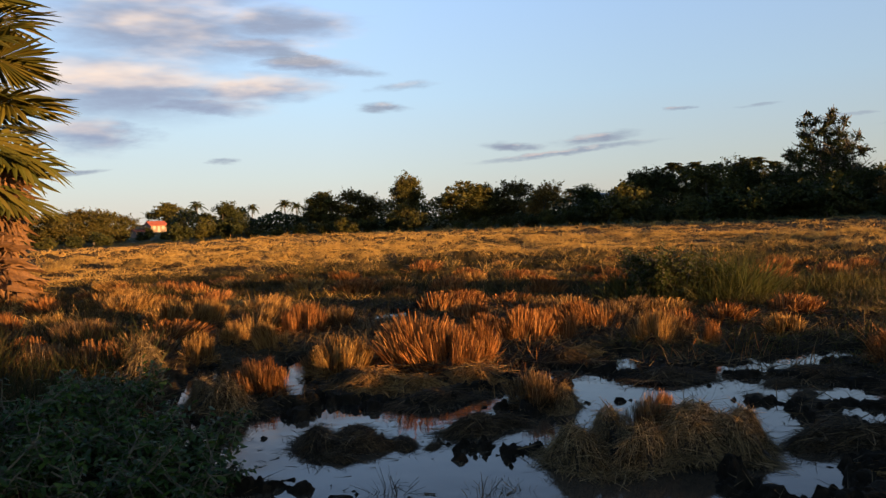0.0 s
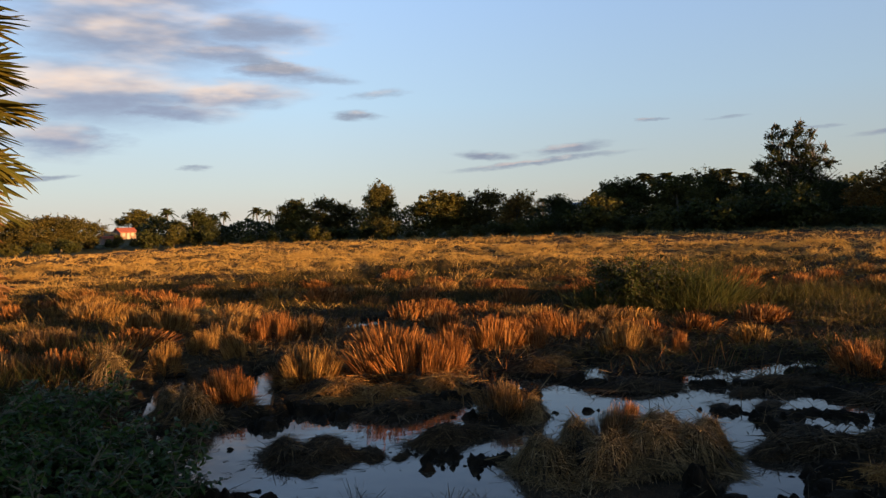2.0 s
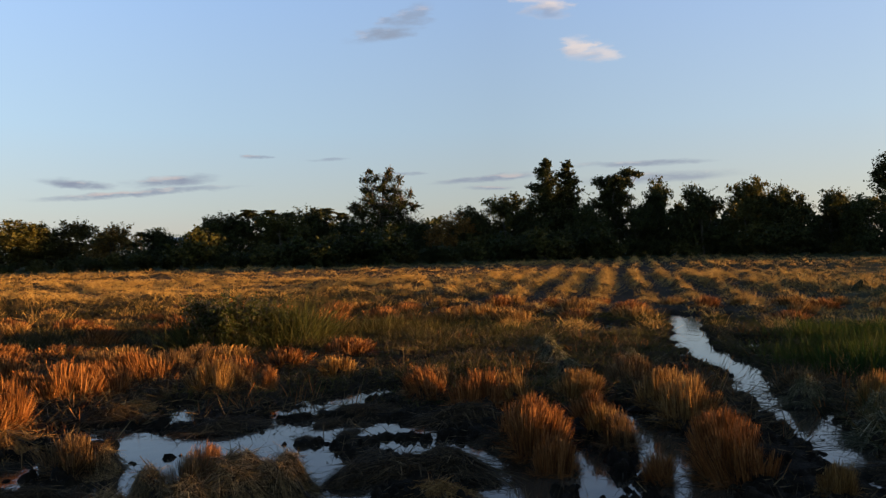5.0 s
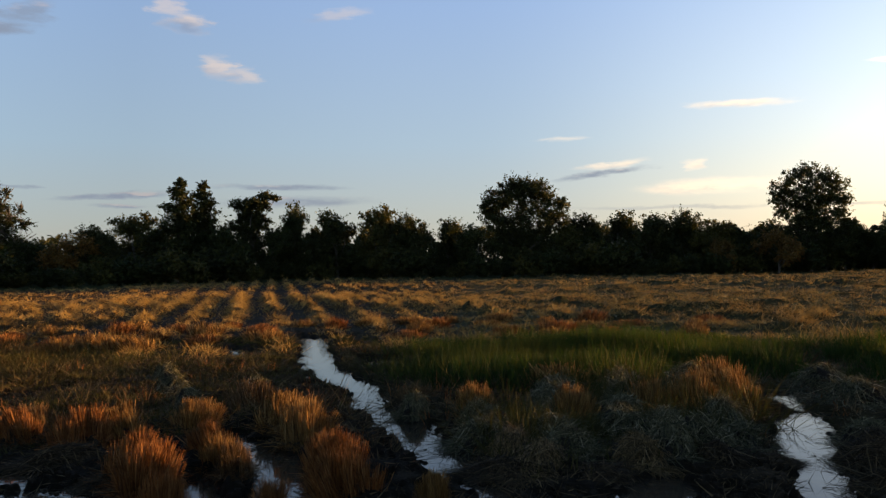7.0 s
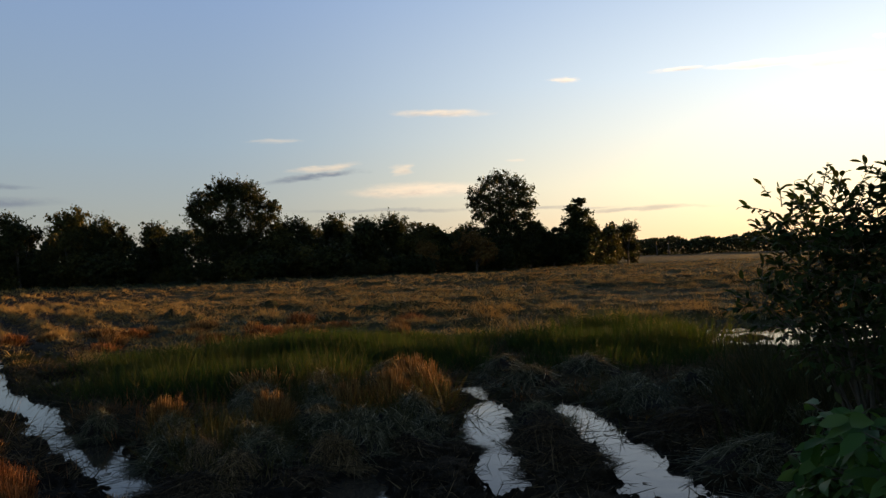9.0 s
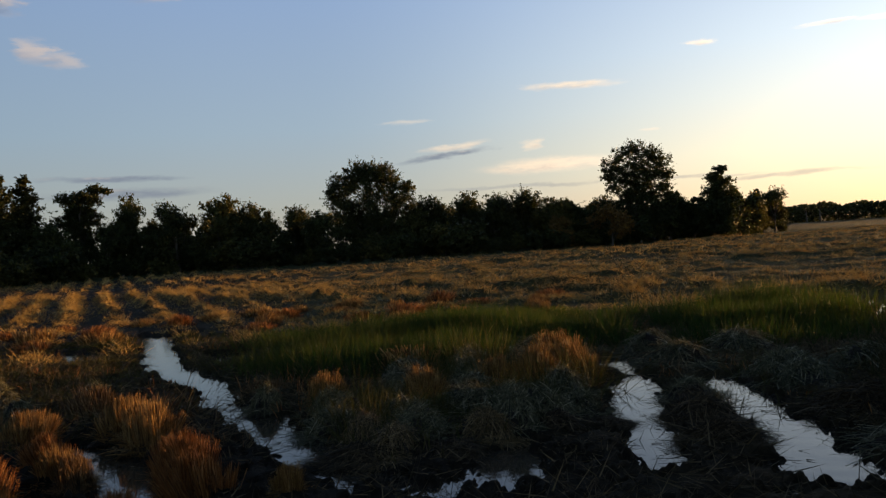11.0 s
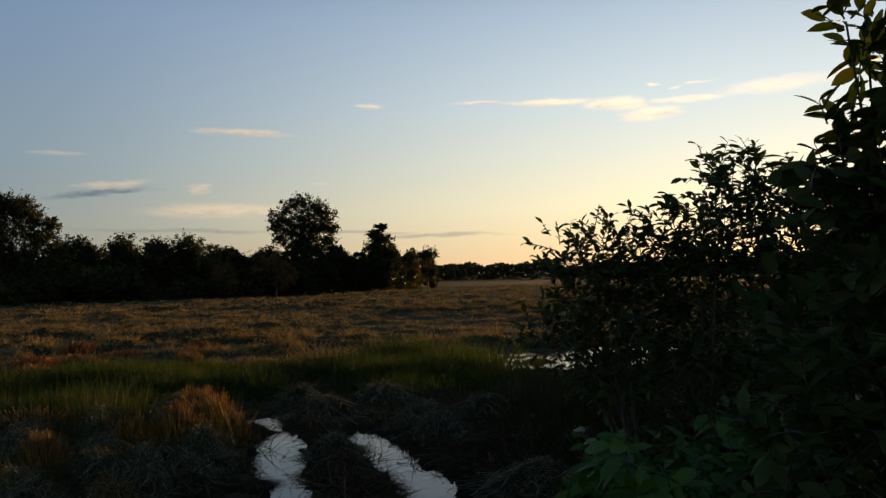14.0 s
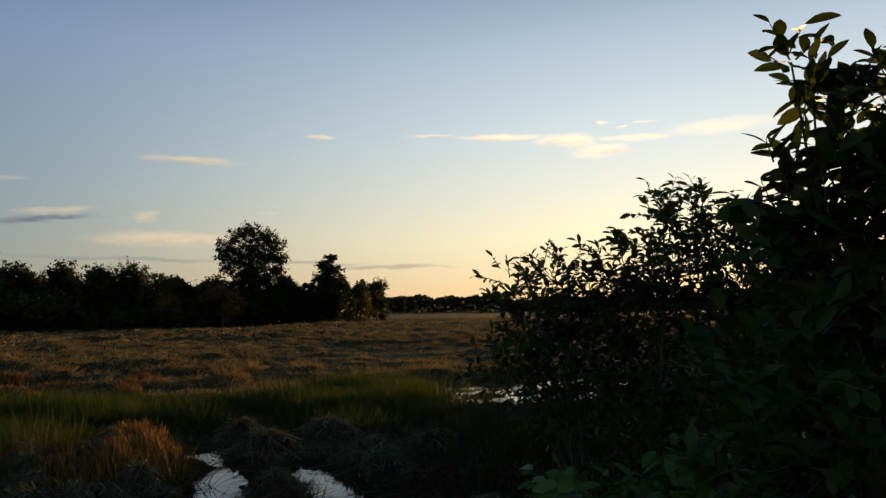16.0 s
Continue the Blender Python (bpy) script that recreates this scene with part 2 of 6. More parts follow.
STRAW_BROWN = blade_material("dull_brown_straw", [(0.026, 0.016, 0.008), (0.11, 0.06, 0.025), (0.21, 0.12, 0.05), (0.045, 0.026, 0.012), (0.36, 0.23, 0.11)], through_light=0.1)
STRAW_OLIVE = blade_material("olive_straw", [(0.024, 0.025, 0.012), (0.085, 0.082, 0.04), (0.2, 0.185, 0.1), (0.032, 0.032, 0.016), (0.44, 0.39, 0.25)], through_light=0.1)
GRASS = blade_material("green_grass", [(0.012, 0.03, 0.006), (0.019, 0.046, 0.01), (0.032, 0.06, 0.014), (0.062, 0.062, 0.019)], 0.25, (0.11, 0.095, 0.03), through_light=0.42)
MEADOW = blade_material("dull_meadow_grass", [(0.0382, 0.0425, 0.0119), (0.0638, 0.0595, 0.017), (0.0935, 0.0765, 0.0238), (0.034, 0.0425, 0.0119)], 0.4, (0.11, 0.085, 0.03), through_light=0.2)
REED = blade_material("tall_weed_stems", [(0.024, 0.034, 0.01), (0.042, 0.052, 0.016), (0.065, 0.068, 0.022), (0.09, 0.075, 0.03)], through_light=0.3)
RANK = blade_material("rank_brown_grass", [(0.018, 0.018, 0.007), (0.036, 0.033, 0.012), (0.06, 0.048, 0.017), (0.085, 0.056, 0.02), (0.025, 0.022, 0.009)], through_light=0.12)
# darker than DARK_GRASS: the shadow over the grass by the palm is in the colour
SHADE_GRASS = blade_material("grass_with_painted_shade", [(0.012, 0.016, 0.006), (0.02, 0.024, 0.008), (0.035, 0.03, 0.011), (0.05, 0.03, 0.012)], through_light=0.1)
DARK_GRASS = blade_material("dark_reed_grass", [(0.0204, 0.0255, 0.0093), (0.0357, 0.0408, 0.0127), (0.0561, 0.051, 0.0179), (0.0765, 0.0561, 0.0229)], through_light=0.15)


def leaf_material(name, colours, rough=0.5, through_light=0.25, gloss=0.14):
    m, k, b = material(name)
    n = len(colours)
    col = k.ramp(island_random(k), [(i / max(1, n - 1), c) for i, c in enumerate(colours)])
    pos = k.tree.nodes.new("ShaderNodeNewGeometry").outputs["Position"]
    col = k.mix(0.6, col, k.ramp(k.noise(pos, 0.6, 3).outputs["Fac"], [(0.3, 0.45), (0.7, 1.0)]), "MULTIPLY")
    rnd = k.tree.nodes.new("ShaderNodeObjectInfo").outputs["Random"]
    col = k.mix(0.5, col, k.ramp(rnd, [(0.0, (0.75, 0.85, 0.7)), (0.5, (1.0, 0.95, 0.8)), (1.0, (0.8, 1.0, 0.8))]), "MULTIPLY")
    k.link(col, b.inputs["Base Color"])
    b.inputs["Roughness"].default_value = rough
    b.inputs["Specular IOR Level"].default_value = gloss
    tr = k.tree.nodes.new("ShaderNodeBsdfTranslucent")
    k.link(k.mix(1.0, col, (1.0, 1.0, 0.5), "MULTIPLY"), tr.inputs["Color"])
    mix = k.tree.nodes.new("ShaderNodeMixShader")
    mix.inputs[0].default_value = through_light
    k.link(b.outputs[0], mix.inputs[1])
    k.link(tr.outputs[0], mix.inputs[2])
    k.link(mix.outputs[0], m.node_tree.nodes["Material Output"].inputs["Surface"])
    return m


CROWN = leaf_material("tree_leaves", [(0.022, 0.030, 0.010), (0.042, 0.050, 0.015), (0.072, 0.070, 0.021), (0.028, 0.033, 0.012)])
# lighter, warmer copies of CROWN: olive foliage with low sunlight put into the colour
CROWN_LIT = leaf_material("sunlit_tree_leaves", [(0.042, 0.046, 0.012), (0.082, 0.08, 0.021), (0.128, 0.106, 0.028), (0.05, 0.048, 0.016)])
CROWN_OLIVE_LIT = leaf_material("sunlit_olive_leaves", [(0.05, 0.045, 0.014), (0.088, 0.07, 0.02), (0.125, 0.092, 0.026), (0.038, 0.036, 0.013)])
CROWN_RUST = leaf_material("rusty_tree_leaves", [(0.1, 0.07, 0.018), (0.18, 0.1, 0.028), (0.24, 0.13, 0.036), (0.07, 0.06, 0.02)])
WEED = leaf_material("weed_leaves", [(0.014, 0.036, 0.006), (0.027, 0.063, 0.011), (0.055, 0.095, 0.018), (0.011, 0.026, 0.006)], 0.5, 0.25, 0.18)
BROAD_WEED = leaf_material("broad_weed_leaves", [(0.06, 0.13, 0.03), (0.09, 0.18, 0.04), (0.12, 0.21, 0.05), (0.07, 0.14, 0.04)], 0.5, 0.3, 0.2)
BACKLIT = leaf_material("yellow_green_leaves", [(0.07, 0.08, 0.015), (0.11, 0.11, 0.02), (0.15, 0.13, 0.025), (0.08, 0.09, 0.02)], 0.5, 0.5)
THICKET = leaf_material("thicket_leaves", [(0.03, 0.045, 0.013), (0.055, 0.07, 0.019), (0.08, 0.09, 0.025), (0.10, 0.09, 0.03)], 0.6, 0.3)
SHRUB = leaf_material("shrub_leaves", [(0.03, 0.06, 0.018), (0.05, 0.085, 0.022), (0.07, 0.10, 0.03), (0.09, 0.10, 0.03)], 0.6, 0.25)


def rough_material(name, dark, light, scale, bump, rough=0.85, stretch=(1, 1, 1), gloss=0.5):
    m, k, b = material(name)
    tc = k.tree.nodes.new("ShaderNodeTexCoord")
    mp = k.tree.nodes.new("ShaderNodeMapping")
    mp.inputs["Scale"].default_value = stretch
    k.link(tc.outputs["Object"], mp.inputs[0])
    n1, n2 = k.noise(mp.outputs[0], scale, 6, 0.65), k.noise(mp.outputs[0], scale * 0.17, 3)
    f = k.math("ADD", k.math("MULTIPLY", n1.outputs["Fac"], 0.6), k.math("MULTIPLY", n2.outputs["Fac"], 0.4))
    k.link(k.ramp(f, [(0.32, dark), (0.68, light)]), b.inputs["Base Color"])
    bp = k.tree.nodes.new("ShaderNodeBump")
    bp.inputs["Strength"].default_value, bp.inputs["Distance"].default_value = bump, 0.03
    k.link(n1.outputs["Fac"], bp.inputs["Height"])
    k.link(bp.outputs[0], b.inputs["Normal"])
    b.inputs["Roughness"].default_value, b.inputs["Specular IOR Level"].default_value = rough, gloss
    return m


BARK = rough_material("bark", (0.035, 0.028, 0.02), (0.11, 0.09, 0.065), 6.0, 0.8, stretch=(1, 1, 0.25))
MUD = rough_material("wet_mud", (0.009, 0.007, 0.005), (0.036, 0.027, 0.017), 9.0, 1.0, 0.7, gloss=0.12)
STEM = rough_material("shrub_stem", (0.05, 0.045, 0.03), (0.12, 0.10, 0.06), 14.0, 0.4)


def ground_material():
    """Mud near the water, straw litter on the field, low green growth past its edge: the three kinds are an attribute of the sheet."""
    m, k, b = material("field_soil")
    kind = k.tree.nodes.new("ShaderNodeAttribute")
    kind.attribute_name = "cover"
    sep = k.tree.nodes.new("ShaderNodeSeparateXYZ")
    k.link(kind.outputs["Vector"], sep.inputs[0])
    pos = k.tree.nodes.new("ShaderNodeNewGeometry").outputs["Position"]
    n1, n2, n3 = k.noise(pos, 14.0, 6, 0.7), k.noise(pos, 1.7, 4), k.noise(pos, 0.2, 3)
    mud = k.ramp(n1.outputs["Fac"], [(0.3, (0.007, 0.006, 0.004)), (0.55, (0.018, 0.014, 0.009)), (0.75, (0.042, 0.032, 0.019))])
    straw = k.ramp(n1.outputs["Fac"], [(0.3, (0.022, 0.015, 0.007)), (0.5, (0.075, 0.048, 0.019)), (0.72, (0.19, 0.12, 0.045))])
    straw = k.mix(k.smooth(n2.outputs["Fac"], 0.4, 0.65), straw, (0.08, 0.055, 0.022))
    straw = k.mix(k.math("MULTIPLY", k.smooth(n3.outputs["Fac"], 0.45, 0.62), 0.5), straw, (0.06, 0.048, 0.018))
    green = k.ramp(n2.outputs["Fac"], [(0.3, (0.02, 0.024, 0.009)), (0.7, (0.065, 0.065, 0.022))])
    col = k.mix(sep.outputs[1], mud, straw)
    col = k.mix(sep.outputs[2], col, green)
    k.link(col, b.inputs["Base Color"])
    b.inputs["Specular IOR Level"].default_value = 0.04
    k.link(k.math("ADD", k.math("MULTIPLY", sep.outputs[1], 0.2), 0.8, True), b.inputs["Roughness"])
    bp = k.tree.nodes.new("ShaderNodeBump")
    bp.inputs["Strength"].default_value, bp.inputs["Distance"].default_value = 1.0, 0.03
    k.link(n1.outputs["Fac"], bp.inputs["Height"])
    k.link(bp.outputs[0], b.inputs["Normal"])
    return m


def water_material():
    m, k, b = material("muddy_water")
    pos = k.tree.nodes.new("ShaderNodeNewGeometry").outputs["Position"]
    n = k.noise(pos, 1.3, 3)
    k.link(k.ramp(n.outputs["Fac"], [(0.3, (0.035, 0.026, 0.017)), (0.7, (0.065, 0.048, 0.031))]), b.inputs["Base Color"])
    b.inputs["Roughness"].default_value, b.inputs["IOR"].default_value, b.inputs["Specular IOR Level"].default_value = 0.04, 1.33, 0.4
    bp = k.tree.nodes.new("ShaderNodeBump")
    bp.inputs["Strength"].default_value, bp.inputs["Distance"].default_value = 0.12, 0.02
    k.link(k.noise(pos, 5.0, 2).outputs["Fac"], bp.inputs["Height"])
    k.link(bp.outputs[0], b.inputs["Normal"])
    return m


SOIL, WATER = ground_material(), water_material()


# ---- mesh helpers ----
class Parts:
    """Gathers vertices and faces from many pieces, with numpy, into one mesh."""

    def __init__(self):
        self.v, self.f, self.n = [], [], 0

    def put(self, verts, faces):
        verts = np.asarray(verts, dtype=np.float64).reshape(-1, 3)
        self.v.append(verts)
        self.f.append(np.asarray(faces, dtype=np.int64) + self.n)
        self.n += len(verts)
        return self

    def mesh(self, name, mat, smooth=False):
        me = bpy.data.meshes.new(name)
        verts = np.concatenate(self.v)
        loops = np.concatenate([f.ravel() for f in self.f])
        sizes = np.concatenate([np.full(len(f), f.shape[1]) for f in self.f])
        me.vertices.add(len(verts))
        me.vertices.foreach_set("co", verts.ravel())
        me.loops.add(len(loops))
        me.loops.foreach_set("vertex_index", loops.astype(np.int32))
        me.polygons.add(len(sizes))
        me.polygons.foreach_set("loop_start", np.concatenate([[0], np.cumsum(sizes)[:-1]]).astype(np.int32))
        me.polygons.foreach_set("use_smooth", np.full(len(sizes), smooth))
        me.update(calc_edges=True)
        me.materials.append(mat)
        return me


def unit(v):
    return v / np.maximum(np.linalg.norm(v, axis=-1, keepdims=True), 1e-9)


def blades(parts, rng, base, direction, length, width, droop, segments=2, blunt=0.0):
    """Blades, each bending towards the ground: base (n,3), direction (n,3), the rest (n,). Pointed, or cut off blunt."""
    n = len(base)
    d = unit(direction)
    side = unit(np.cross(d, rng.normal(size=(n, 3))))
    rows = []
    for s in range(segments + 1):
        f = s / segments
        mid = base + d * (length * f)[:, None] - np.array([0, 0, 1.0]) * (droop * length * f * f)[:, None]
        if s < segments or blunt:
            w = side * (width * (1 - (1 - blunt) * (1.0 if blunt else 0.6) * f))[:, None] / 2
            rows += [mid - w, mid + w]
        else:
            rows.append(mid)
    verts = np.stack(rows, 1)
    k = len(rows)
    at = np.arange(n)[:, None] * k
    for s in range(segments if blunt else segments - 1):
        parts.put(np.zeros((0, 3)), at + np.array([[2 * s, 2 * s + 1, 2 * s + 3, 2 * s + 2]]))
    if not blunt:
        parts.put(np.zeros((0, 3)), at + np.array([[2 * segments - 2, 2 * segments - 1, 2 * segments]]))
    parts.v.append(verts.reshape(-1, 3))
    parts.n += n * k


def tube(parts, points, radii, sides=6):
    points, radii = np.asarray(points, float), np.asarray(radii, float)
    m = len(points)
    t = unit(np.gradient(points, axis=0))
    up = np.where(np.abs(t[:, 2:3]) > 0.9, np.array([[1.0, 0, 0]]), np.array([[0, 0, 1.0]]))
    a = unit(np.cross(t, up))
    b = np.cross(t, a)
    ang = np.arange(sides) * 2 * np.pi / sides
    ring = points[:, None] + radii[:, None, None] * (np.cos(ang)[None, :, None] * a[:, None] + np.sin(ang)[None, :, None] * b[:, None])
    i, j = np.meshgrid(np.arange(m - 1), np.arange(sides), indexing="ij")
    q = np.stack([i * sides + j, i * sides + (j + 1) % sides, (i + 1) * sides + (j + 1) % sides, (i + 1) * sides + j], -1).reshape(-1, 4)
    parts.put(ring.reshape(-1, 3), q)


def leaf_cards(parts, rng, centre, size):
    """Small pointed leaf sprays (one folded diamond each), turned every way."""
    n = len(centre)
    u = unit(rng.normal(size=(n, 3)))
    v = unit(np.cross(u, rng.normal(size=(n, 3))))
    w = np.cross(u, v)
    s = size[:, None]
    verts = np.stack([centre - u * s * 0.5, centre + v * s * 0.3 + w * s * 0.08, centre + u * s * 0.5, centre - v * s * 0.3 + w * s * 0.08], 1)
    parts.put(verts.reshape(-1, 3), np.arange(n)[:, None] * 4 + np.array([[0, 1, 2, 3]]))


def part(name, mesh, parent, label="", m=None):
    ob = new(name, mesh)
    ob.parent = parent
    if m is not None:
        ob.matrix_basis = m
    return tagged(ob, label) if label else ob


def thing(name, label, category, group="", kind=""):
    return tagged(new(name), label, category, group, kind)


# ---- ground and water ----
# puddles and wheel ruts: two ends and a half width
RUTS = [
    (-1.6, 5.7, -0.4, 5.1, 0.5), (-0.4, 5.0, 1.0, 4.3, 0.5), (-0.9, 6.4, 0.0, 6.4, 0.3), (-1.5, 6.2, 1.2, 5.7, 0.3), (0.3, 6.9, 1.9, 7.0, 0.25), (-2.4, 7.2, -2.7, 9.0, 0.13), (-1.5, 7.3, -1.7, 9.1, 0.14),
    (1.0, 7.9, 1.4, 7.1, 0.22), (0.8, 6.3, 1.2, 6.4, 0.2), (1.8, 8.6, 1.6, 7.8, 0.12), (1.7, 6.8, 2.0, 6.2, 0.22), (2.2, 6.1, 2.2, 5.4, 0.19), (2.2, 5.4, 1.8, 4.6, 0.24),
    (2.7, 7.7, 4.0, 8.3, 0.19), (2.3, 7.2, 3.3, 6.4, 0.23), (2.9, 5.9, 3.3, 4.6, 0.21), (4.4, 9.7, 6.2, 10.5, 0.14), (-1.0, 13.0, -0.7, 13.2, 0.25), (-7.4, 20.0, -7.0, 20.2, 0.3)]
RUTS += [
    (1.9, 6.7, 3.0, 6.6, 0.16), (3.2, 5.5, 2.9, 4.3, 0.2), (5.25, 5.9, 4.6, 4.9, 0.25), (4.6, 4.9, 3.9, 3.8, 0.27), (12.8, 12.4, 9.3, 8.9, 0.3), (9.3, 8.9, 8.0, 6.9, 0.27),
    (8.0, 6.9, 7.0, 5.9, 0.2), (6.9, 5.7, 6.0, 4.6, 0.2), (6.0, 4.6, 5.2, 3.5, 0.2), (10.5, 12.2, 10.0, 11.1, 0.3), (10.0, 8.2, 10.2, 8.4, 0.3), (3.4, 5.2, 3.1, 4.6, 0.2)]
RUTS += [
    (4.0, 5.0, 3.4, 4.1, 0.14), (9.9, 2.3, 7.9, 1.68, 0.22), (7.9, 1.68, 6.6, 1.38, 0.24), (6.6, 1.38, 5.6, 1.05, 0.2), (8.6, 1.0, 7.5, 0.58, 0.24), (7.5, 0.58, 5.7, 0.05, 0.25), (5.7, 2.2, 5.2, 2.0, 0.25),
    (5.5, 3.8, 4.9, 3.0, 0.16), (14.4, -1.3, 15.2, -3.8, 0.6), (16.2, -1.6, 17.6, -4.4, 0.8), (12.5, -1.4, 12.9, -3.6, 0.3), (-1.8, 4.6, -0.5, 4.0, 0.4), (0.2, 3.7, 3.0, 3.4, 0.35)]


def hash_noise(x, y, scale, seed):
    """Smooth value noise on the plane, between -1 and 1."""
    r = np.random.RandomState(seed)
    g = r.uniform(-1, 1, (64, 64))
    u, v = x * scale, y * scale
    i, j = np.floor(u).astype(int), np.floor(v).astype(int)
    fu, fv = u - i, v - j
    fu, fv = fu * fu * (3 - 2 * fu), fv * fv * (3 - 2 * fv)
    a, b = g[i % 64, j % 64], g[(i + 1) % 64, j % 64]
    c, d = g[i % 64, (j + 1) % 64], g[(i + 1) % 64, (j + 1) % 64]
    return (a * (1 - fu) + b * fu) * (1 - fv) + (c * (1 - fu) + d * fu) * fv


def puddle_depth(x, y):
    wob = 1 + 0.38 * hash_noise(x, y, 2.6, 3) + 0.5 * hash_noise(x, y, 7.0, 4) + 0.55 * hash_noise(x, y, 14.0, 14) + 0.5 * hash_noise(x, y, 29.0, 15)
    best = np.zeros_like(x)
    for x0, y0, x1, y1, w in RUTS:
        dx, dy = x1 - x0, y1 - y0
        s = np.clip(((x - x0) * dx + (y - y0) * dy) / (dx * dx + dy * dy), 0, 1)
        d = np.hypot(x - x0 - s * dx, y - y0 - s * dy) / (w * 1.15)
        best = np.maximum(best, np.clip(1.55 - d * wob, 0, 1))
    return best


def rows_of(x, y):
    """Planting rows and harvest swathes: dense on the rows, thin between them."""
    a1 = radians(43)
    across = x * math.cos(a1) - y * math.sin(a1)
    one = 0.5 + 0.5 * np.cos(across * 2 * np.pi / 1.2 + 1.2 * hash_noise(x, y, 0.12, 31))
    along = np.hypot(x, y)
    two = 0.5 + 0.5 * np.cos(along * 2 * np.pi / 2.6 + 2.6 * hash_noise(x, y, 0.16, 32))
    az = np.degrees(np.arctan2(-x, y))
    f = np.clip((-az - 50) / 16, 0, 1) + np.clip((az + 34) / 14, 0, 1)
    return one ** 2.4 * (1 - f) + two ** 1.5 * f


def field_lumps(x, y):
    """Heaps of cut straw left in lines over the field, in metres."""
    lump = 0.55 + 0.6 * hash_noise(x, y, 1.5, 91) + 0.4 * hash_noise(x, y, 3.7, 92)
    swath = 0.75 + 0.6 * hash_noise(x, y, 0.13, 93)
    return 0.24 * np.clip(rows_of(x, y) * 1.25 - 0.1, 0, 1.1) * np.clip(lump, 0, 1.2) * np.clip(swath, 0.2, 1.3)


def ground_height(x, y):
    r = np.hypot(x, y)
    far = np.clip((r - 12) / 10, 0, 1)
    pd = puddle_depth(x, y)
    h = 0.05 + (1 - 0.55 * pd) * (0.03 * hash_noise(x, y, 0.9, 5) + 0.03 * hash_noise(x, y, 3.1, 6) + 0.026 * hash_noise(x, y, 8.5, 7))
    # crumbs and trodden lumps of mud, which break the water along the shores
    crumb = 0.035 * np.clip(hash_noise(x, y, 6.0, 16) + 0.6 * hash_noise(x, y, 17.0, 17) + 0.7 * hash_noise(x, y, 31.0, 18) - 0.1, 0, 1.2)
    h = h + crumb * np.clip(1.2 - pd, 0.42, 1)
    h = h * (1 - far) + far * (0.06 + 0.04 * hash_noise(x, y, 0.35, 8) + field_lumps(x, y) * np.clip((r - 13) / 6, 0, 1) * np.clip((135 - r) / 20, 0, 1))
    # firm dry bank where the camera stands
    bank = np.clip((2.6 - x) / 1.2, 0, 1) * np.clip((2.6 - y) / 1.2, 0, 1)
    return h - 0.12 * pd + 0.07 * bank


def field_edge(az):
    """How far off the stubble field ends, by azimuth in degrees."""
    return np.interp(az, [-180, -140, -108, -96, -88, -80, -72, -60, -46, -32, -20, -8, 8, 20, 30, 60, 180],
                     [60, 60, 112, 112, 102, 84, 74, 72, 79, 66, 64, 70, 80, 76, 62, 55, 55])


def make_ground():
    radius = np.concatenate([[0.4, 1.0, 1.7], np.geomspace(2.4, 15.8, 330), np.geomspace(16, 125, 130), np.geomspace(128, 4500, 30)])
    ang = np.radians(np.concatenate([np.linspace(-130, 33, 960), np.linspace(36, 227, 40)]))
    rr, aa = np.meshgrid(radius, ang, indexing="ij")
    x, y = -np.sin(aa) * rr, np.cos(aa) * rr
    z = ground_height(x, y)
    azd = (np.degrees(aa) + 180) % 360 - 180
    edge = field_edge(azd) + 2.0 * hash_noise(x, y, 0.25, 11)
    wet = np.clip(1.4 - np.hypot(x - 2.5, y - 4.5) / 8.5, 0, 1) + 0.8 * puddle_depth(x, y)
    # mud colour between the lines of straw, which also paints the furrows' shade
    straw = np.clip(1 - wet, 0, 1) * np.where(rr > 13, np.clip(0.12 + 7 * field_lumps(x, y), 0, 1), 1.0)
    green = np.clip((rr - edge) / 2, 0, 1)
    # weedy green soil, which also darkens the half of the field seen against the light
    green = np.maximum(green, np.clip((-azd - 48) / 14, 0, 0.8) * np.clip((rr - 13) / 6, 0, 1))
    green = np.maximum(green, np.clip(1.3 - np.hypot((x - 11.5) / 4, (y - 4.5) / 3.5), 0, 0.7))
    strip = (azd < -88) & (azd > -130) & (rr > 118) & (rr < 330)
    green[strip] = 0.75
    p = Parts()
    m, n = len(radius), len(ang)
    i, j = np.meshgrid(np.arange(m - 1), np.arange(n), indexing="ij")
    p.put(np.stack([x, y, z], -1), np.stack([i * n + j, i * n + (j + 1) % n, (i + 1) * n + (j + 1) % n, (i + 1) * n + j], -1).reshape(-1, 4)[:, ::-1])
    p.put([(0, 0, float(z[0].mean()))], np.stack([np.zeros(n, int), np.arange(n) - m * n, (np.arange(n) + 1) % n - m * n], -1))
    me = p.mesh("ground", SOIL, True)
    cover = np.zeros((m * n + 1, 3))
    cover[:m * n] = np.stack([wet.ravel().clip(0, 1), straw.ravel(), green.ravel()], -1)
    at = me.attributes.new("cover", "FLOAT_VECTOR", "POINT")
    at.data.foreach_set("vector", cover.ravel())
    tagged(new("ground", me), "muddy harvested rice paddy with wheel ruts and stubble", "ground", kind="structure")


def make_water():
    p = Parts()
    n = 48
    a = np.arange(n) * 2 * np.pi / n
    ring = np.stack([2.5 + 22 * np.cos(a), 6 + 18 * np.sin(a), np.zeros(n)], -1)
    p.put(np.concatenate([ring, [[2.5, 6, 0]]]), np.stack([np.arange(n), (np.arange(n) + 1) % n, np.full(n, n)], -1))
    tagged(new("water", p.mesh("water", WATER)), "still muddy puddle water in the ruts of the paddy", "water", kind="structure")


make_ground()
make_water()


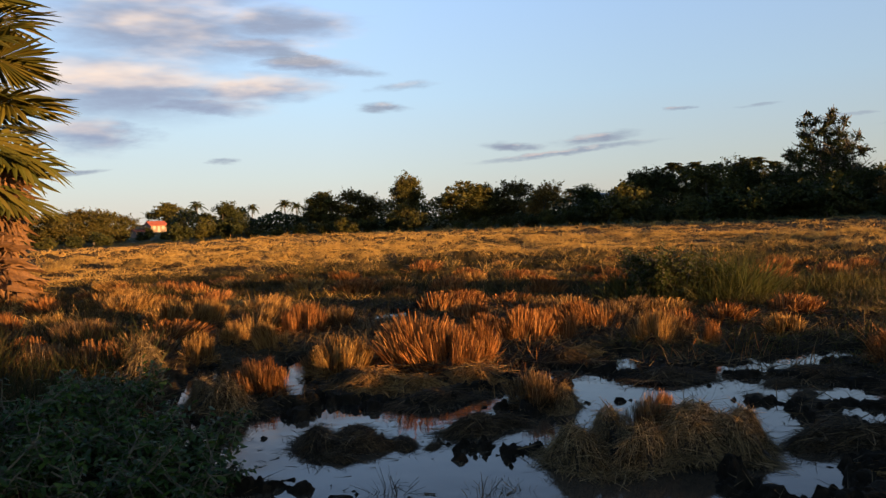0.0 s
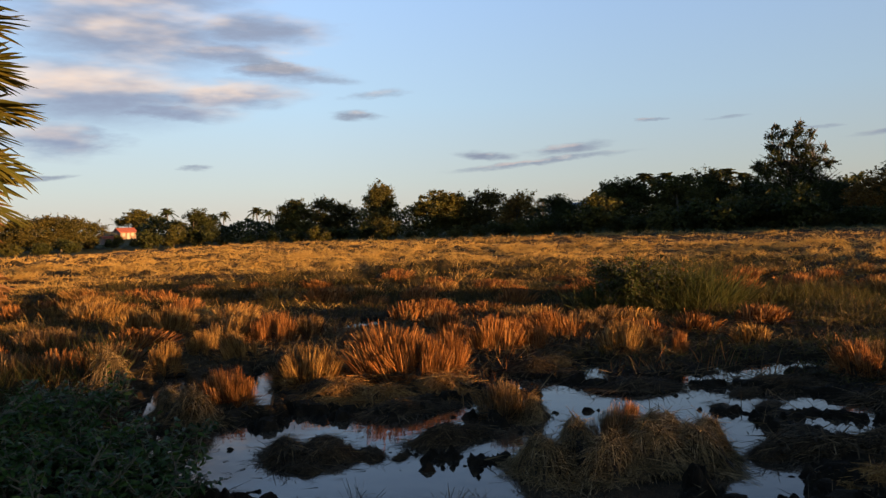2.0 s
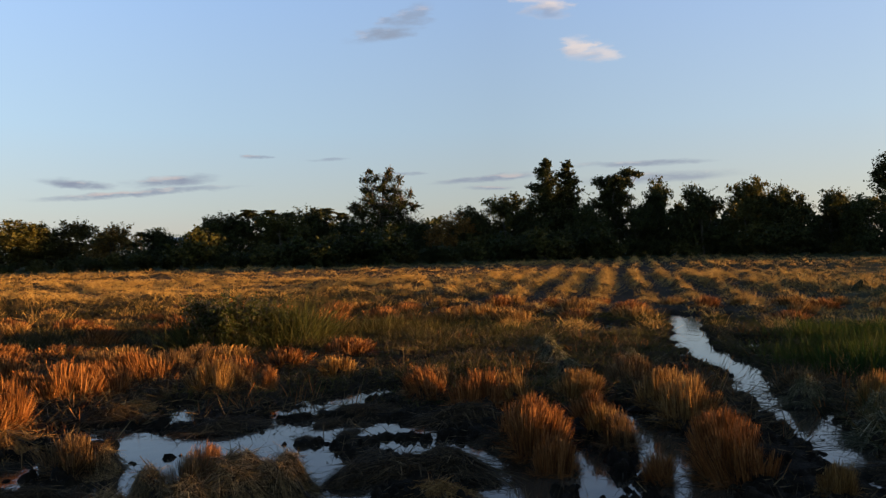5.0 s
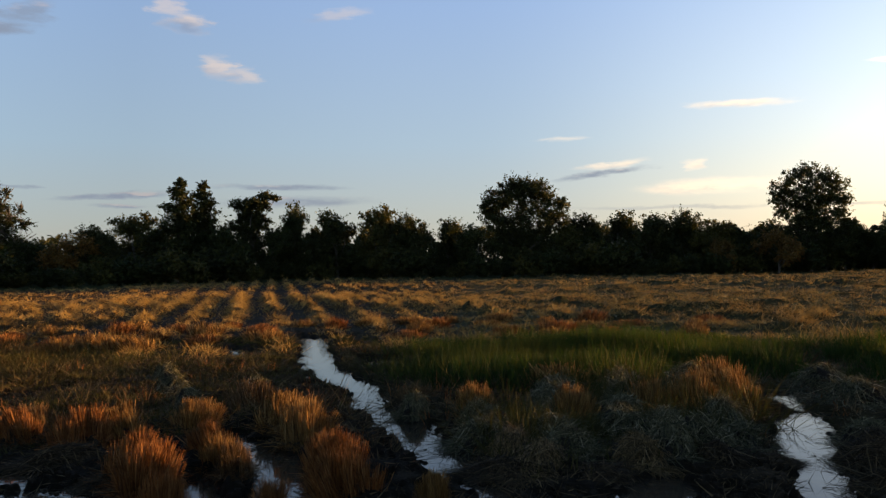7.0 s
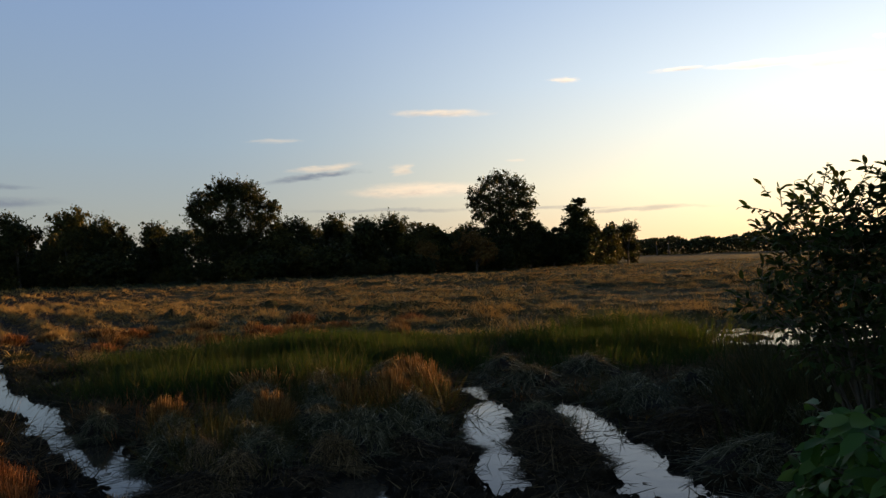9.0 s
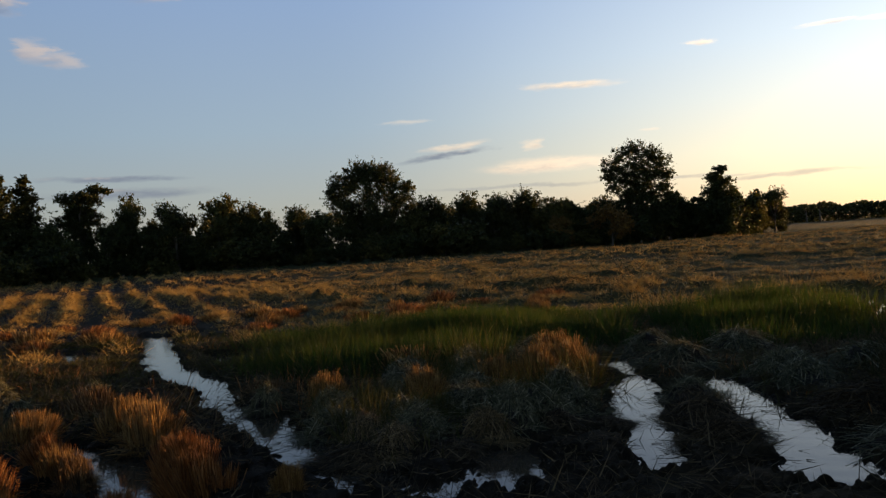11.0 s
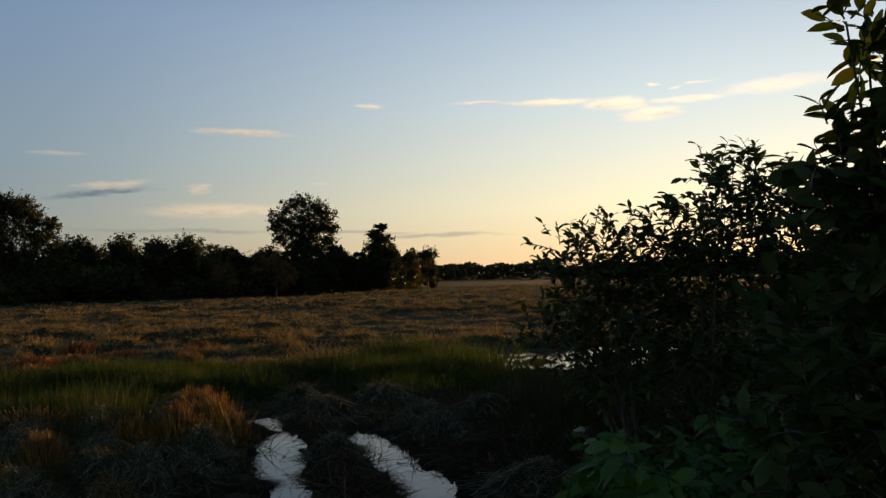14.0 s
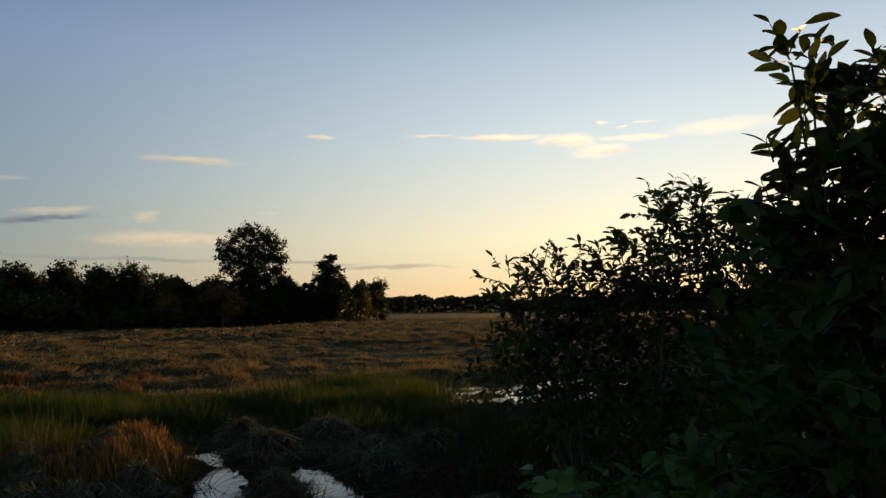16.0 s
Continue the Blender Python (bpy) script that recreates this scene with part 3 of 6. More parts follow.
def lay(x, y):
    return float(ground_height(np.array([x]), np.array([y]))[0])


# ---- trees ----
def make_tree(seed, height, blobs, leaf=0.34, density=1.0, mat=None, bare=0.0, trunk=0.022):
    """A tree: tapered trunk with limbs to each clump of the crown, and leaf sprays that thin out at the clumps' rims.
    blobs: sideways, depth, height, radius, flatness, as shares of the tree's height, and how full the clump is (1 if not given)."""
    rng = np.random.RandomState(seed)
    wood, crown = Parts(), Parts()
    reach = max(q[2] + 0.92 * q[3] * q[4] for q in blobs)
    blobs = [(q[0], q[1], q[2] / reach, q[3], q[4], q[5] if len(q) > 5 else 1.0) for q in blobs]
    leaf = leaf * 0.74
    top = max(b[2] for b in blobs) * height
    zz = np.linspace(-0.1, top * 0.8, 7)
    bend = np.stack([rng.normal(0, 0.012 * height, 7).cumsum() * 0.5, rng.normal(0, 0.012 * height, 7).cumsum() * 0.5, zz], -1)
    bend[0, :2] = 0
    tube(wood, bend, np.linspace(trunk * height, trunk * height * 0.25, 7), 7)
    for bx, by, bz, br, flat, full in blobs:
        c = np.array([bx, by, bz]) * height
        start = bend[min(5, max(1, int(bz * 4)))]
        mid = (start + c) / 2 + rng.normal(0, 0.03 * height, 3)
        tube(wood, [start, mid, c], np.array([0.4, 0.25, 0.1]) * trunk * height, 5)
        r = br * height
        for _ in range(3):
            e = c + unit(rng.normal(size=3)) * r * 0.8
            tube(wood, [c, (c + e) / 2 + rng.normal(0, 0.05, 3), e], np.array([0.14, 0.08, 0.03]) * trunk * height, 4)
        # sub-clumps on the blob's skin give it lobes and gaps
        k = max(8, int(48 * density * full))
        sub = unit(rng.normal(size=(k, 3)))
        sub = c + sub * r * rng.uniform(0.25, 1.12, (k, 1)) * np.array([1, 1, flat])
        m = int(density * full * 64 * (r / leaf) ** 1.4 / k * 2.6) + 5
        at = np.repeat(sub, m, 0) + np.clip(rng.normal(size=(k * m, 3)), -1.8, 1.8) * r * rng.uniform(0.05, 0.21, (k * m, 1))
        leaf_cards(crown, rng, at, leaf * rng.uniform(0.5, 1.25, len(at)))
        # shoots that break the outline
        for _ in range(9):
            d = unit(rng.normal(size=3) + np.array([0, 0, 0.35]))
            q = c + d * r * np.array([1, 1, flat]) * rng.uniform(0.8, 1.0) + d * np.linspace(0, r * rng.uniform(0.25, 0.6), 12)[:, None] + rng.normal(0, 0.06 * r, (12, 3))
            leaf_cards(crown, rng, q, leaf * rng.uniform(0.5, 1.0, 12))
        if bare:
            for _ in range(int(10 * bare)):
                d = unit(rng.normal(size=3) + np.array([0, 0, 0.7]))
                tube(wood, [c, c + d * r * 0.8, c + d * r * 1.5 + rng.normal(0, 0.1, 3)], [0.05, 0.035, 0.012], 4)
    return wood.mesh("trunk", BARK, True), crown.mesh("crown", mat or CROWN)


def plant_tree(meshes, az, dist, label, category="tree", group="trees behind the field", scale=1.0, wide=1.0, turn=0.0, name="tree"):
    p = toward(az, dist)
    t = thing(name, label, category, group)
    t.matrix_basis = Matrix.LocRotScale((p.x, p.y, 0.02), Euler((0, 0, radians(az + turn))), (scale * wide, scale * wide, scale))
    part("trunk", meshes[0], t)
    part("crown", meshes[1], t)
    return t


def round_blobs(seed, n=7, spread=0.28, low=0.42, high=0.85, radius=0.18):
    rng = random.Random(seed)
    out = []
    for i in range(n):
        z = low + (high - low) * i / (n - 1)
        s = spread * math.sin(math.pi * (0.25 + 0.62 * i / (n - 1)))
        a = rng.uniform(0, 6.28)
        out.append((math.cos(a) * s * rng.uniform(0.6, 1), math.sin(a) * s, z, radius * rng.uniform(0.8, 1.15), 0.8))
    return out


def tall(el, dist):
    """Height of a thing whose top stands that many degrees above eye level."""
    return 1.6 + dist * math.tan(radians(el))


def make_standout_trees():
    d = 84
    h = tall(5.75, d)
    plant_tree(make_tree(11, h, [(0, 0, 0.16, 0.2, 0.8), (-0.2, 0.05, 0.2, 0.17, 0.8), (0.2, 0, 0.2, 0.18, 0.8), (-0.02, -0.05, 0.34, 0.19, 0.9), (-0.2, 0, 0.36, 0.14, 0.9), (0.19, 0, 0.35, 0.15, 0.8), (-0.06, 0, 0.47, 0.14, 0.9), (-0.22, 0, 0.5, 0.1, 0.9), (0.1, 0, 0.5, 0.13, 0.9),
                         (-0.12, 0, 0.6, 0.11, 0.9, 0.8), (0.04, 0, 0.62, 0.12, 0.9, 0.8), (0.17, 0, 0.58, 0.1, 0.8, 0.6), (-0.28, 0, 0.56, 0.06, 0.9, 0.7), (0.27, 0, 0.55, 0.07, 0.6, 0.4), (-0.15, 0, 0.72, 0.08, 0.9, 0.6), (-0.03, 0, 0.74, 0.09, 0.9, 0.6), (0.1, 0, 0.72, 0.08, 0.9, 0.5),
                         (-0.17, 0, 0.83, 0.05, 1.0, 0.5), (-0.08, 0, 0.84, 0.05, 1.0, 0.5), (0.03, 0, 0.85, 0.06, 1.0, 0.5), (0.15, 0, 0.82, 0.05, 0.9, 0.3), (0.05, 0, 0.92, 0.04, 1.0, 0.3), (-0.14, 0, 0.91, 0.03, 1.0, 0.4), (0.24, 0, 0.68, 0.05, 0.6, 0.25)], 0.26, 0.75, CROWN, bare=1.5), -25.5, d, "tall dark tree with a thinning twiggy top", wide=1.1)
    d = 86
    h = tall(6.0, d)
    column = [(0.11 * (1 - i / 10) * (-1) ** i, 0, 0.12 + i * 0.075, 0.19 * (1 - i / 12) + 0.01, 0.9) for i in range(11)]
    plant_tree(make_tree(12, h, column, 0.32, 0.8), -37.0, d, "tall dark columnar tree beside a twin", wide=1.45)
    plant_tree(make_tree(13, h * 0.985, column, 0.32, 0.8), -38.5, d + 1, "tall dark columnar tree beside a twin", wide=1.4)
    d = 88
    plant_tree(make_tree(14, tall(5.13, d), [(0.0, 0, 0.3, 0.17, 0.8), (-0.06, 0, 0.45, 0.14, 0.9), (0.07, 0, 0.42, 0.13, 0.9), (0.0, 0, 0.57, 0.13, 1), (0.02, 0, 0.68, 0.11, 1), (-0.05, 0, 0.68, 0.1, 0.8), (0.05, 0, 0.82, 0.1, 0.6), (0.16, 0, 0.88, 0.09, 0.45), (0.24, 0, 0.86, 0.05, 0.5),
                         (-0.1, 0, 0.78, 0.09, 0.8), (0.02, 0, 0.76, 0.12, 0.8), (0.11, 0, 0.78, 0.1, 0.7), (-0.12, 0, 0.58, 0.1, 0.9), (0.12, 0, 0.6, 0.1, 0.9)], 0.3, 0.8), -41.6, d, "leaning tree with a bent lopsided crown", wide=1.15)
    d = 84
    plant_tree(make_tree(15, tall(6.0, d), [(0, 0, 0.58, 0.25, 0.9), (-0.29, 0, 0.6, 0.15, 0.9), (0.28, 0, 0.58, 0.15, 0.9), (-0.22, 0.1, 0.77, 0.16, 0.85), (0.2, 0, 0.77, 0.16, 0.85), (0, 0, 0.84, 0.17, 0.85), (-0.1, 0, 0.88, 0.12, 0.9),
                         (0.12, 0, 0.87, 0.12, 0.85), (0.38, 0, 0.7, 0.08, 0.9), (-0.36, 0, 0.7, 0.08, 0.9), (-0.2, 0, 0.44, 0.18, 0.9), (0.2, 0, 0.42, 0.18, 0.9), (0, 0, 0.38, 0.2, 0.9), (0, 0, 0.22, 0.2, 0.8)], 0.34, 0.9), -60.8, d, "large dark broad-crowned tree")
    d = 92
    plant_tree(make_tree(16, tall(6.05, d), [(0, 0, 0.91, 0.1, 0.9, 0.8), (-0.12, 0, 0.87, 0.1, 0.9, 0.8), (0.12, 0, 0.87, 0.1, 0.9, 0.8), (-0.21, 0, 0.77, 0.09, 0.9, 0.8), (0.21, 0, 0.77, 0.09, 0.9, 0.8), (0.03, 0, 0.76, 0.13, 0.9), (-0.1, 0, 0.72, 0.11, 0.9), (0.14, 0, 0.66, 0.12, 0.9), (-0.24, 0, 0.66, 0.07, 0.9, 0.7), (0.25, 0, 0.64, 0.08, 0.8, 0.8),
                         (-0.13, 0, 0.6, 0.11, 0.9, 0.9), (0.03, 0, 0.6, 0.13, 0.9), (-0.22, 0, 0.55, 0.06, 0.8, 0.6), (0.24, 0, 0.53, 0.08, 0.7), (-0.05, 0, 0.48, 0.12, 0.8), (0.1, 0, 0.47, 0.13, 0.8), (0.28, 0, 0.42, 0.08, 0.7), (0.02, 0, 0.37, 0.15, 0.8), (-0.14, 0, 0.38, 0.1, 0.7), (0.2, 0, 0.36, 0.12, 0.7), (0, 0, 0.25, 0.16, 0.7), (0.16, 0, 0.26, 0.14, 0.7), (-0.18, 0, 0.26, 0.13, 0.7)], 0.28, 0.85), -79.6, d,
               "tall tree with an open airy crown", wide=1.12)
    d = 96
    cone = [(0.03 * (-1) ** i, 0, 0.18 + i * 0.095, 0.24 * (1 - i / 9) + 0.04, 0.8) for i in range(9)] + [(-0.25, 0, 0.45, 0.07, 0.4), (-0.22, 0, 0.55, 0.06, 0.4)]
    plant_tree(make_tree(17, tall(3.9, d), cone, 0.34, 0.9), -84.9, d, "dark conical tree with a ragged side", wide=1.3)
    plant_tree(make_tree(18, tall(2.1, 104), round_blobs(18, 6, 0.3, 0.35, 0.82, 0.2), 0.3, 0.9), -88.3, 104, "small round-topped tree at the end of the tree line")
    plant_tree(make_tree(19, tall(2.95, 96), round_blobs(19, 8, 0.2, 0.3, 0.85, 0.22), 0.32, 1.1, CROWN_LIT), 2.5, 96, "tall rounded tree with dense green crown")


make_standout_trees()

VARIANTS = [make_tree(30 + i, 6.0, round_blobs(40 + i, 9 + i % 3, 0.27 + 0.03 * (i % 3), 0.26, 0.84, 0.2), 0.33, 0.75, (CROWN, CROWN, CROWN_LIT, CROWN, CROWN)[i]) for i in range(5)]
OLIVE_TREE = make_tree(51, 6.0, round_blobs(63, 8, 0.28, 0.28, 0.84, 0.2), 0.34, 0.6, CROWN_OLIVE_LIT)
RUSTY = make_tree(50, 6.0, round_blobs(61, 8, 0.3, 0.35, 0.84, 0.2), 0.37, 0.6, CROWN_RUST)
LOW = [make_tree(70 + i, 3.0, [(rr_ * math.cos(i + j * 2.1), 0.2 * math.sin(j), 0.3 + 0.12 * (j % 4), 0.32, 0.8) for j, rr_ in enumerate((0.1, 0.35, 0.5, 0.45, 0.3, 0.55))], 0.4, 0.5, (CROWN, CROWN_LIT, CROWN)[i], trunk=0.02) for i in range(3)]


def tree_row(rows, label, mesh_of):
    for i, (az, el, half, dist) in enumerate(rows):
        h = tall(el, dist)
        wide = max(0.55, min(1.9, (2 * dist * math.tan(radians(half))) / (h * 0.72)))
        plant_tree(mesh_of(i), az, dist, label, scale=h / 6.0, wide=wide, turn=67.0 * i)


# the sunny stretch of the tree line mostly takes the leaf colours with painted sunlight
tree_row([(28.4, 1.2, 1.6, 84), (26.5, 1.25, 1.6, 84), (25.0, 1.35, 1.5, 86), (23.6, 1.35, 1.4, 88), (22.4, 1.2, 1.2, 92)], "olive-brown leafy tree, low sunlight put into its leaf colour", lambda i: OLIVE_TREE)
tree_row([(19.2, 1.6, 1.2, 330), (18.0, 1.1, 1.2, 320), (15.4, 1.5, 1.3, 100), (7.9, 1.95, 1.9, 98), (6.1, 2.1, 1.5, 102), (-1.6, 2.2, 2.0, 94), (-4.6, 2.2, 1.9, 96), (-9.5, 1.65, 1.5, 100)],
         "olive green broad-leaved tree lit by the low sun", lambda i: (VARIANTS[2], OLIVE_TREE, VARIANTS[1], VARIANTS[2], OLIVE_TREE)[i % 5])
tree_row([(-13.5, 2.3, 1.1, 90), (-15.2, 2.6, 2.0, 90), (-18.3, 2.6, 2.0, 88), (-20.6, 2.85, 2.0, 92), (-22.9, 2.3, 1.6, 86), (-28.0, 1.9, 1.6, 86), (-32.0, 2.8, 1.6, 84), (-34.1, 3.6, 1.7, 88), (-39.9, 2.6, 1.5, 84),
          (-43.0, 2.7, 1.5, 86), (-45.0, 4.2, 1.3, 88), (-47.6, 3.75, 1.7, 86), (-50.3, 4.05, 1.5, 86), (-52.7, 3.4, 1.5, 84), (-55.3, 3.2, 1.5, 86), (-57.6, 2.6, 1.4, 82)],
         "dark broad-leaved tree in the dense tree line", lambda i: VARIANTS[(i * 3 + 1) % 5])
tree_row([(-63.4, 2.7, 1.5, 86), (-65.3, 3.25, 1.7, 88), (-67.3, 3.3, 1.7, 90), (-69.4, 3.2, 1.6, 88), (-71.9, 3.2, 1.5, 90), (-73.6, 2.5, 1.5, 88), (-75.2, 2.3, 1.6, 90), (-76.8, 2.4, 1.5, 92), (-81.6, 2.2, 1.4, 96),
          (-83.2, 1.6, 1.3, 96), (-86.6, 1.5, 1.2, 100), (-87.6, 0.9, 1.2, 106)],
         "dark bushy tree silhouetted in the tree line", lambda i: VARIANTS[(i * 2 + 2) % 5])
tree_row([(-7.2, 1.95, 1.5, 92), (-30.4, 2.3, 1.5, 82), (-74.2, 1.3, 1.0, 84), (-77.7, 1.9, 1.3, 86)], "tree with rusty yellow-brown foliage", lambda i: RUSTY)
for i in range(74):
    a = 28.0 - i * 1.62
    if a < -89.5:
        break
    if 18.9 < a < 22.2:
        continue
    d_ = float(field_edge(a)) + 6 + 3.5 * ((i * 37) % 10) / 10
    m_ = LOW[i % 3]
    s_ = (0.5 + 0.75 * ((i * 53) % 17) / 17) * (0.6 if a < -86.5 or a > -12 else 1.0)
    plant_tree(m_, a, d_, "low dark shrub at the edge of the field", "shrub", "shrubs along the field edge", s_, 1.25, 41.0 * i, "shrub")

for az_, s_ in ((21.9, 0.5), (20.4, 0.52), (18.9, 0.5)):
    plant_tree(LOW[1], az_, 96, "low green shrub in front of the house", "shrub", "shrubs along the field edge", s_, 1.0, 0, "shrub")
# hedge added out of sight on the sun's side, to shade the near paddy
plant_tree(LOW[1], -115.2, 33, "unseen shrub added beyond the pond to cast shade", "shrub", "shrubs beyond the pond", 1.02, 1.0, 20.0, "shrub")
for i in range(14):
    plant_tree(LOW[i % 3], -117.0 - i * 2.3, 29 + 3 * (i % 3), "unseen shrub added beyond the pond to cast shade", "shrub", "shrubs beyond the pond", 1.05 + 0.2 * ((i * 5) % 7) / 7, 1.2, 77.0 * i, "shrub")


def woods(name, label, seed, az0, az1, dist, depth, el0, el1, leaf, n, mat):
    """A far wood as one mass of leaf sprays, with the round tops of many crowns."""
    rng = np.random.RandomState(seed)
    az = rng.uniform(az0, az1, n)
    d = dist + rng.uniform(0, depth, n)
    top = np.full(n, el0 * 0.8)
    crowns = int(abs(az1 - az0) * 1.1)
    for c in range(crowns):
        mid, half = rng.uniform(az1, az0), rng.uniform(0.5, 1.6) * (1.0 if dist < 200 else rng.uniform(0.5, 1.6))
        high = rng.uniform(el0, el1)
        top = np.maximum(top, high * np.sqrt(np.clip(1 - ((az - mid) / half) ** 2, 0, 1)))
    z = rng.uniform(0, 1, n) ** 0.75 * (1.6 + dist * np.tan(np.radians(top))) * rng.uniform(0.94, 1.04, n)
    a = np.radians(az)
    p = Parts()
    leaf_cards(p, rng, np.stack([-np.sin(a) * d, np.cos(a) * d, z], -1), leaf * rng.uniform(0.6, 1.4, n))
    tagged(new(name, p.mesh(name, mat)), label, "woods", kind="stuff")


woods("woods_behind", "dark shaded undergrowth behind the far tree line", 401, 19.0, -12, 104, 14, 0.4, 1.35, 0.36, 22000, CROWN)
woods("woods_behind", "dark shaded undergrowth beside the palm", 404, 32, 22.2, 100, 14, 0.3, 1.1, 0.36, 9000, CROWN)
woods("woods_behind", "dark shaded undergrowth behind the dense tree line", 403, -12, -43, 96, 12, 1.0, 2.3, 0.38, 34000, CROWN)
woods("woods_behind", "dark dense wood behind the tall trees", 405, -43, -62, 96, 12, 1.9, 3.0, 0.38, 30000, CROWN)
woods("woods_behind", "dark dense thicket along the far end of the field", 406, -62, -87.5, 98, 12, 1.3, 2.5, 0.42, 46000, CROWN)
woods("distant_woods", "distant dark woods along the horizon", 402, -86.5, -134, 335, 26, 0.6, 1.15, 1.3, 34000, CROWN)


# ---- stubble, straw and grass ----
def swell(f):
    """Height of a mound, from its middle (0) to its rim (1)."""
    return np.clip(1.5 * (np.cos(np.clip(f, 0, 1) * np.pi) * 0.5 + 0.5), 0, 1) ** 0.85


def stubble_mesh(seed, n, radius, height, mat, lean=0.18, width=0.006, spill=0.25, flat=0.0, rise=0.2):
    """A tussock: many small hills of cut stalks that stand close together, each hill with its own lean and height,
    with bent and broken stalks between them and loose straw lying every way over the mound."""
    rng = np.random.RandomState(seed)
    hills = 34
    ha, hr = np.arange(hills) * 2.4 + rng.normal(0, 0.3, hills), radius * np.sqrt((np.arange(hills) + 0.5) / hills) * 0.9
    hc = np.stack([np.cos(ha) * hr, np.sin(ha) * hr], -1) + rng.normal(0, radius * 0.05, (hills, 2))
    common = rng.normal(0, lean * 0.5, 2)
    hlean = hc / radius * lean * 1.2 * (hr / radius)[:, None] + rng.normal(0, lean * 0.7, (hills, 2)) + common
    htall = rng.uniform(0.8, 1.06, hills) * (1 - 0.16 * (hr / radius) ** 2)
    which = rng.randint(0, hills, n)
    xy = hc[which] + rng.normal(0, radius * 0.07, (n, 2))
    r = np.hypot(xy[:, 0], xy[:, 1]) / radius
    ground = rise * swell(r) - 0.05
    base = np.concatenate([xy, ground[:, None]], 1)
    d = np.concatenate([hlean[which] + rng.normal(0, lean * 0.45, (n, 2)), np.ones((n, 1))], 1)
    length = (height - 0.6 * rise) * htall[which] * (rng.uniform(0.8, 1.06, n) if not flat else rng.uniform(0.3, 0.75, n))
    short = rng.uniform(0, 1, n) < 0.3
    length = length * np.where(short, rng.uniform(0.35, 0.85, n), 1.0)
    bow = rng.uniform(0.0, 0.16, n)
    # stalks broken over at the rim
    over = (rng.uniform(0, 1, n) < 0.16) & (r > 0.45)
    d[over, :2] += xy[over] / radius * rng.uniform(0.4, 1.1, (int(over.sum()), 1))
    bow[over] = rng.uniform(0.25, 0.7, int(over.sum()))
    loose = rng.uniform(0, 1, n) < spill
    k = int(loose.sum())
    la, lr = rng.uniform(0, 2 * np.pi, k), radius * np.sqrt(rng.uniform(0, 1, k)) * 1.15
    lrise = rise * swell(lr / radius)
    base[loose] = np.stack([np.cos(la) * lr, np.sin(la) * lr, lrise * 1.02 + rng.uniform(0.02, 0.15, k)], -1)
    way = rng.uniform(0, 2 * np.pi, k)
    slope = -rise / radius * 1.4 * np.sin(np.clip(lr / radius, 0, 1) * np.pi) * np.cos(way - la)
    d[loose] = np.stack([np.cos(way), np.sin(way), (slope + rng.normal(0.2, 0.24, k)) if flat else rng.normal(0.35, 0.16, k)], -1)
    length[loose] = rng.uniform(0.3, 0.95, k) * (0.62 if flat else 0.45)
    bow[loose] = (0.6 if flat else 0.35) * rng.uniform(0.2, 1.4, k)
    p = Parts()
    blades(p, rng, base, d, length, np.full(n, width) * rng.uniform(0.6, 1.6, n), bow, blunt=0.6)
    return p.mesh("stubble", mat)


def foot_shade_mesh(seed, n=240):
    """Dark sodden straw slumped round the foot of a tussock, which also paints the shade there."""
    rng = np.random.RandomState(seed)
    a, r = rng.uniform(0, 2 * np.pi, n), rng.uniform(0.36, 0.62, n)
    way = a + rng.normal(0, 1.0, n)
    base = np.stack([np.cos(a) * r, np.sin(a) * r, rng.uniform(-0.03, 0.22, n)], -1)
    d = np.stack([np.cos(way), np.sin(way), rng.normal(0.5, 0.4, n)], -1)
    p = Parts()
    blades(p, rng, base, d, rng.uniform(0.15, 0.42, n), rng.uniform(0.01, 0.022, n), rng.uniform(0.2, 0.9, n), blunt=0.6)
    return p.mesh("foot_shade_straw", STRAW_DARK)


def mound_mesh(seed, radius, height):
    """A low lumpy heap of mud and rotten straw that a tussock grows from, ragged at its rim."""
    rng = np.random.RandomState(seed)
    rings, n = 13, 46
    p = Parts()
    f = np.linspace(0.02, 1.0, rings)
    a = np.arange(n) * 2 * np.pi / n
    lump = 1 + 0.2 * np.sin(a * 2 + seed * 3) + 0.16 * np.sin(a * 3 + seed) + 0.1 * np.sin(a * 7 + seed * 2) + 0.07 * rng.normal(size=n)
    x = f[:, None] * radius * lump * np.cos(a)
    y = f[:, None] * radius * lump * np.sin(a)
    rough = hash_noise(x, y, 5.0, seed) + 0.8 * hash_noise(x, y, 11.0, seed + 1) + 0.6 * rng.uniform(-1, 1, (rings, n))
    z = height * swell(f)[:, None] * (1 + 0.16 * rough) + 0.05 * rough * (1 - f[:, None] ** 2) - 0.06
    i, j = np.meshgrid(np.arange(rings - 1), np.arange(n), indexing="ij")
    p.put(np.stack([x, y, z], -1), np.stack([i * n + j, i * n + (j + 1) % n, (i + 1) * n + (j + 1) % n, (i + 1) * n + j], -1).reshape(-1, 4)[:, ::-1])
    p.put(np.zeros((0, 3)), np.array([np.arange(n)]) - p.n)
    return p.mesh("mud_base", MUD, True)


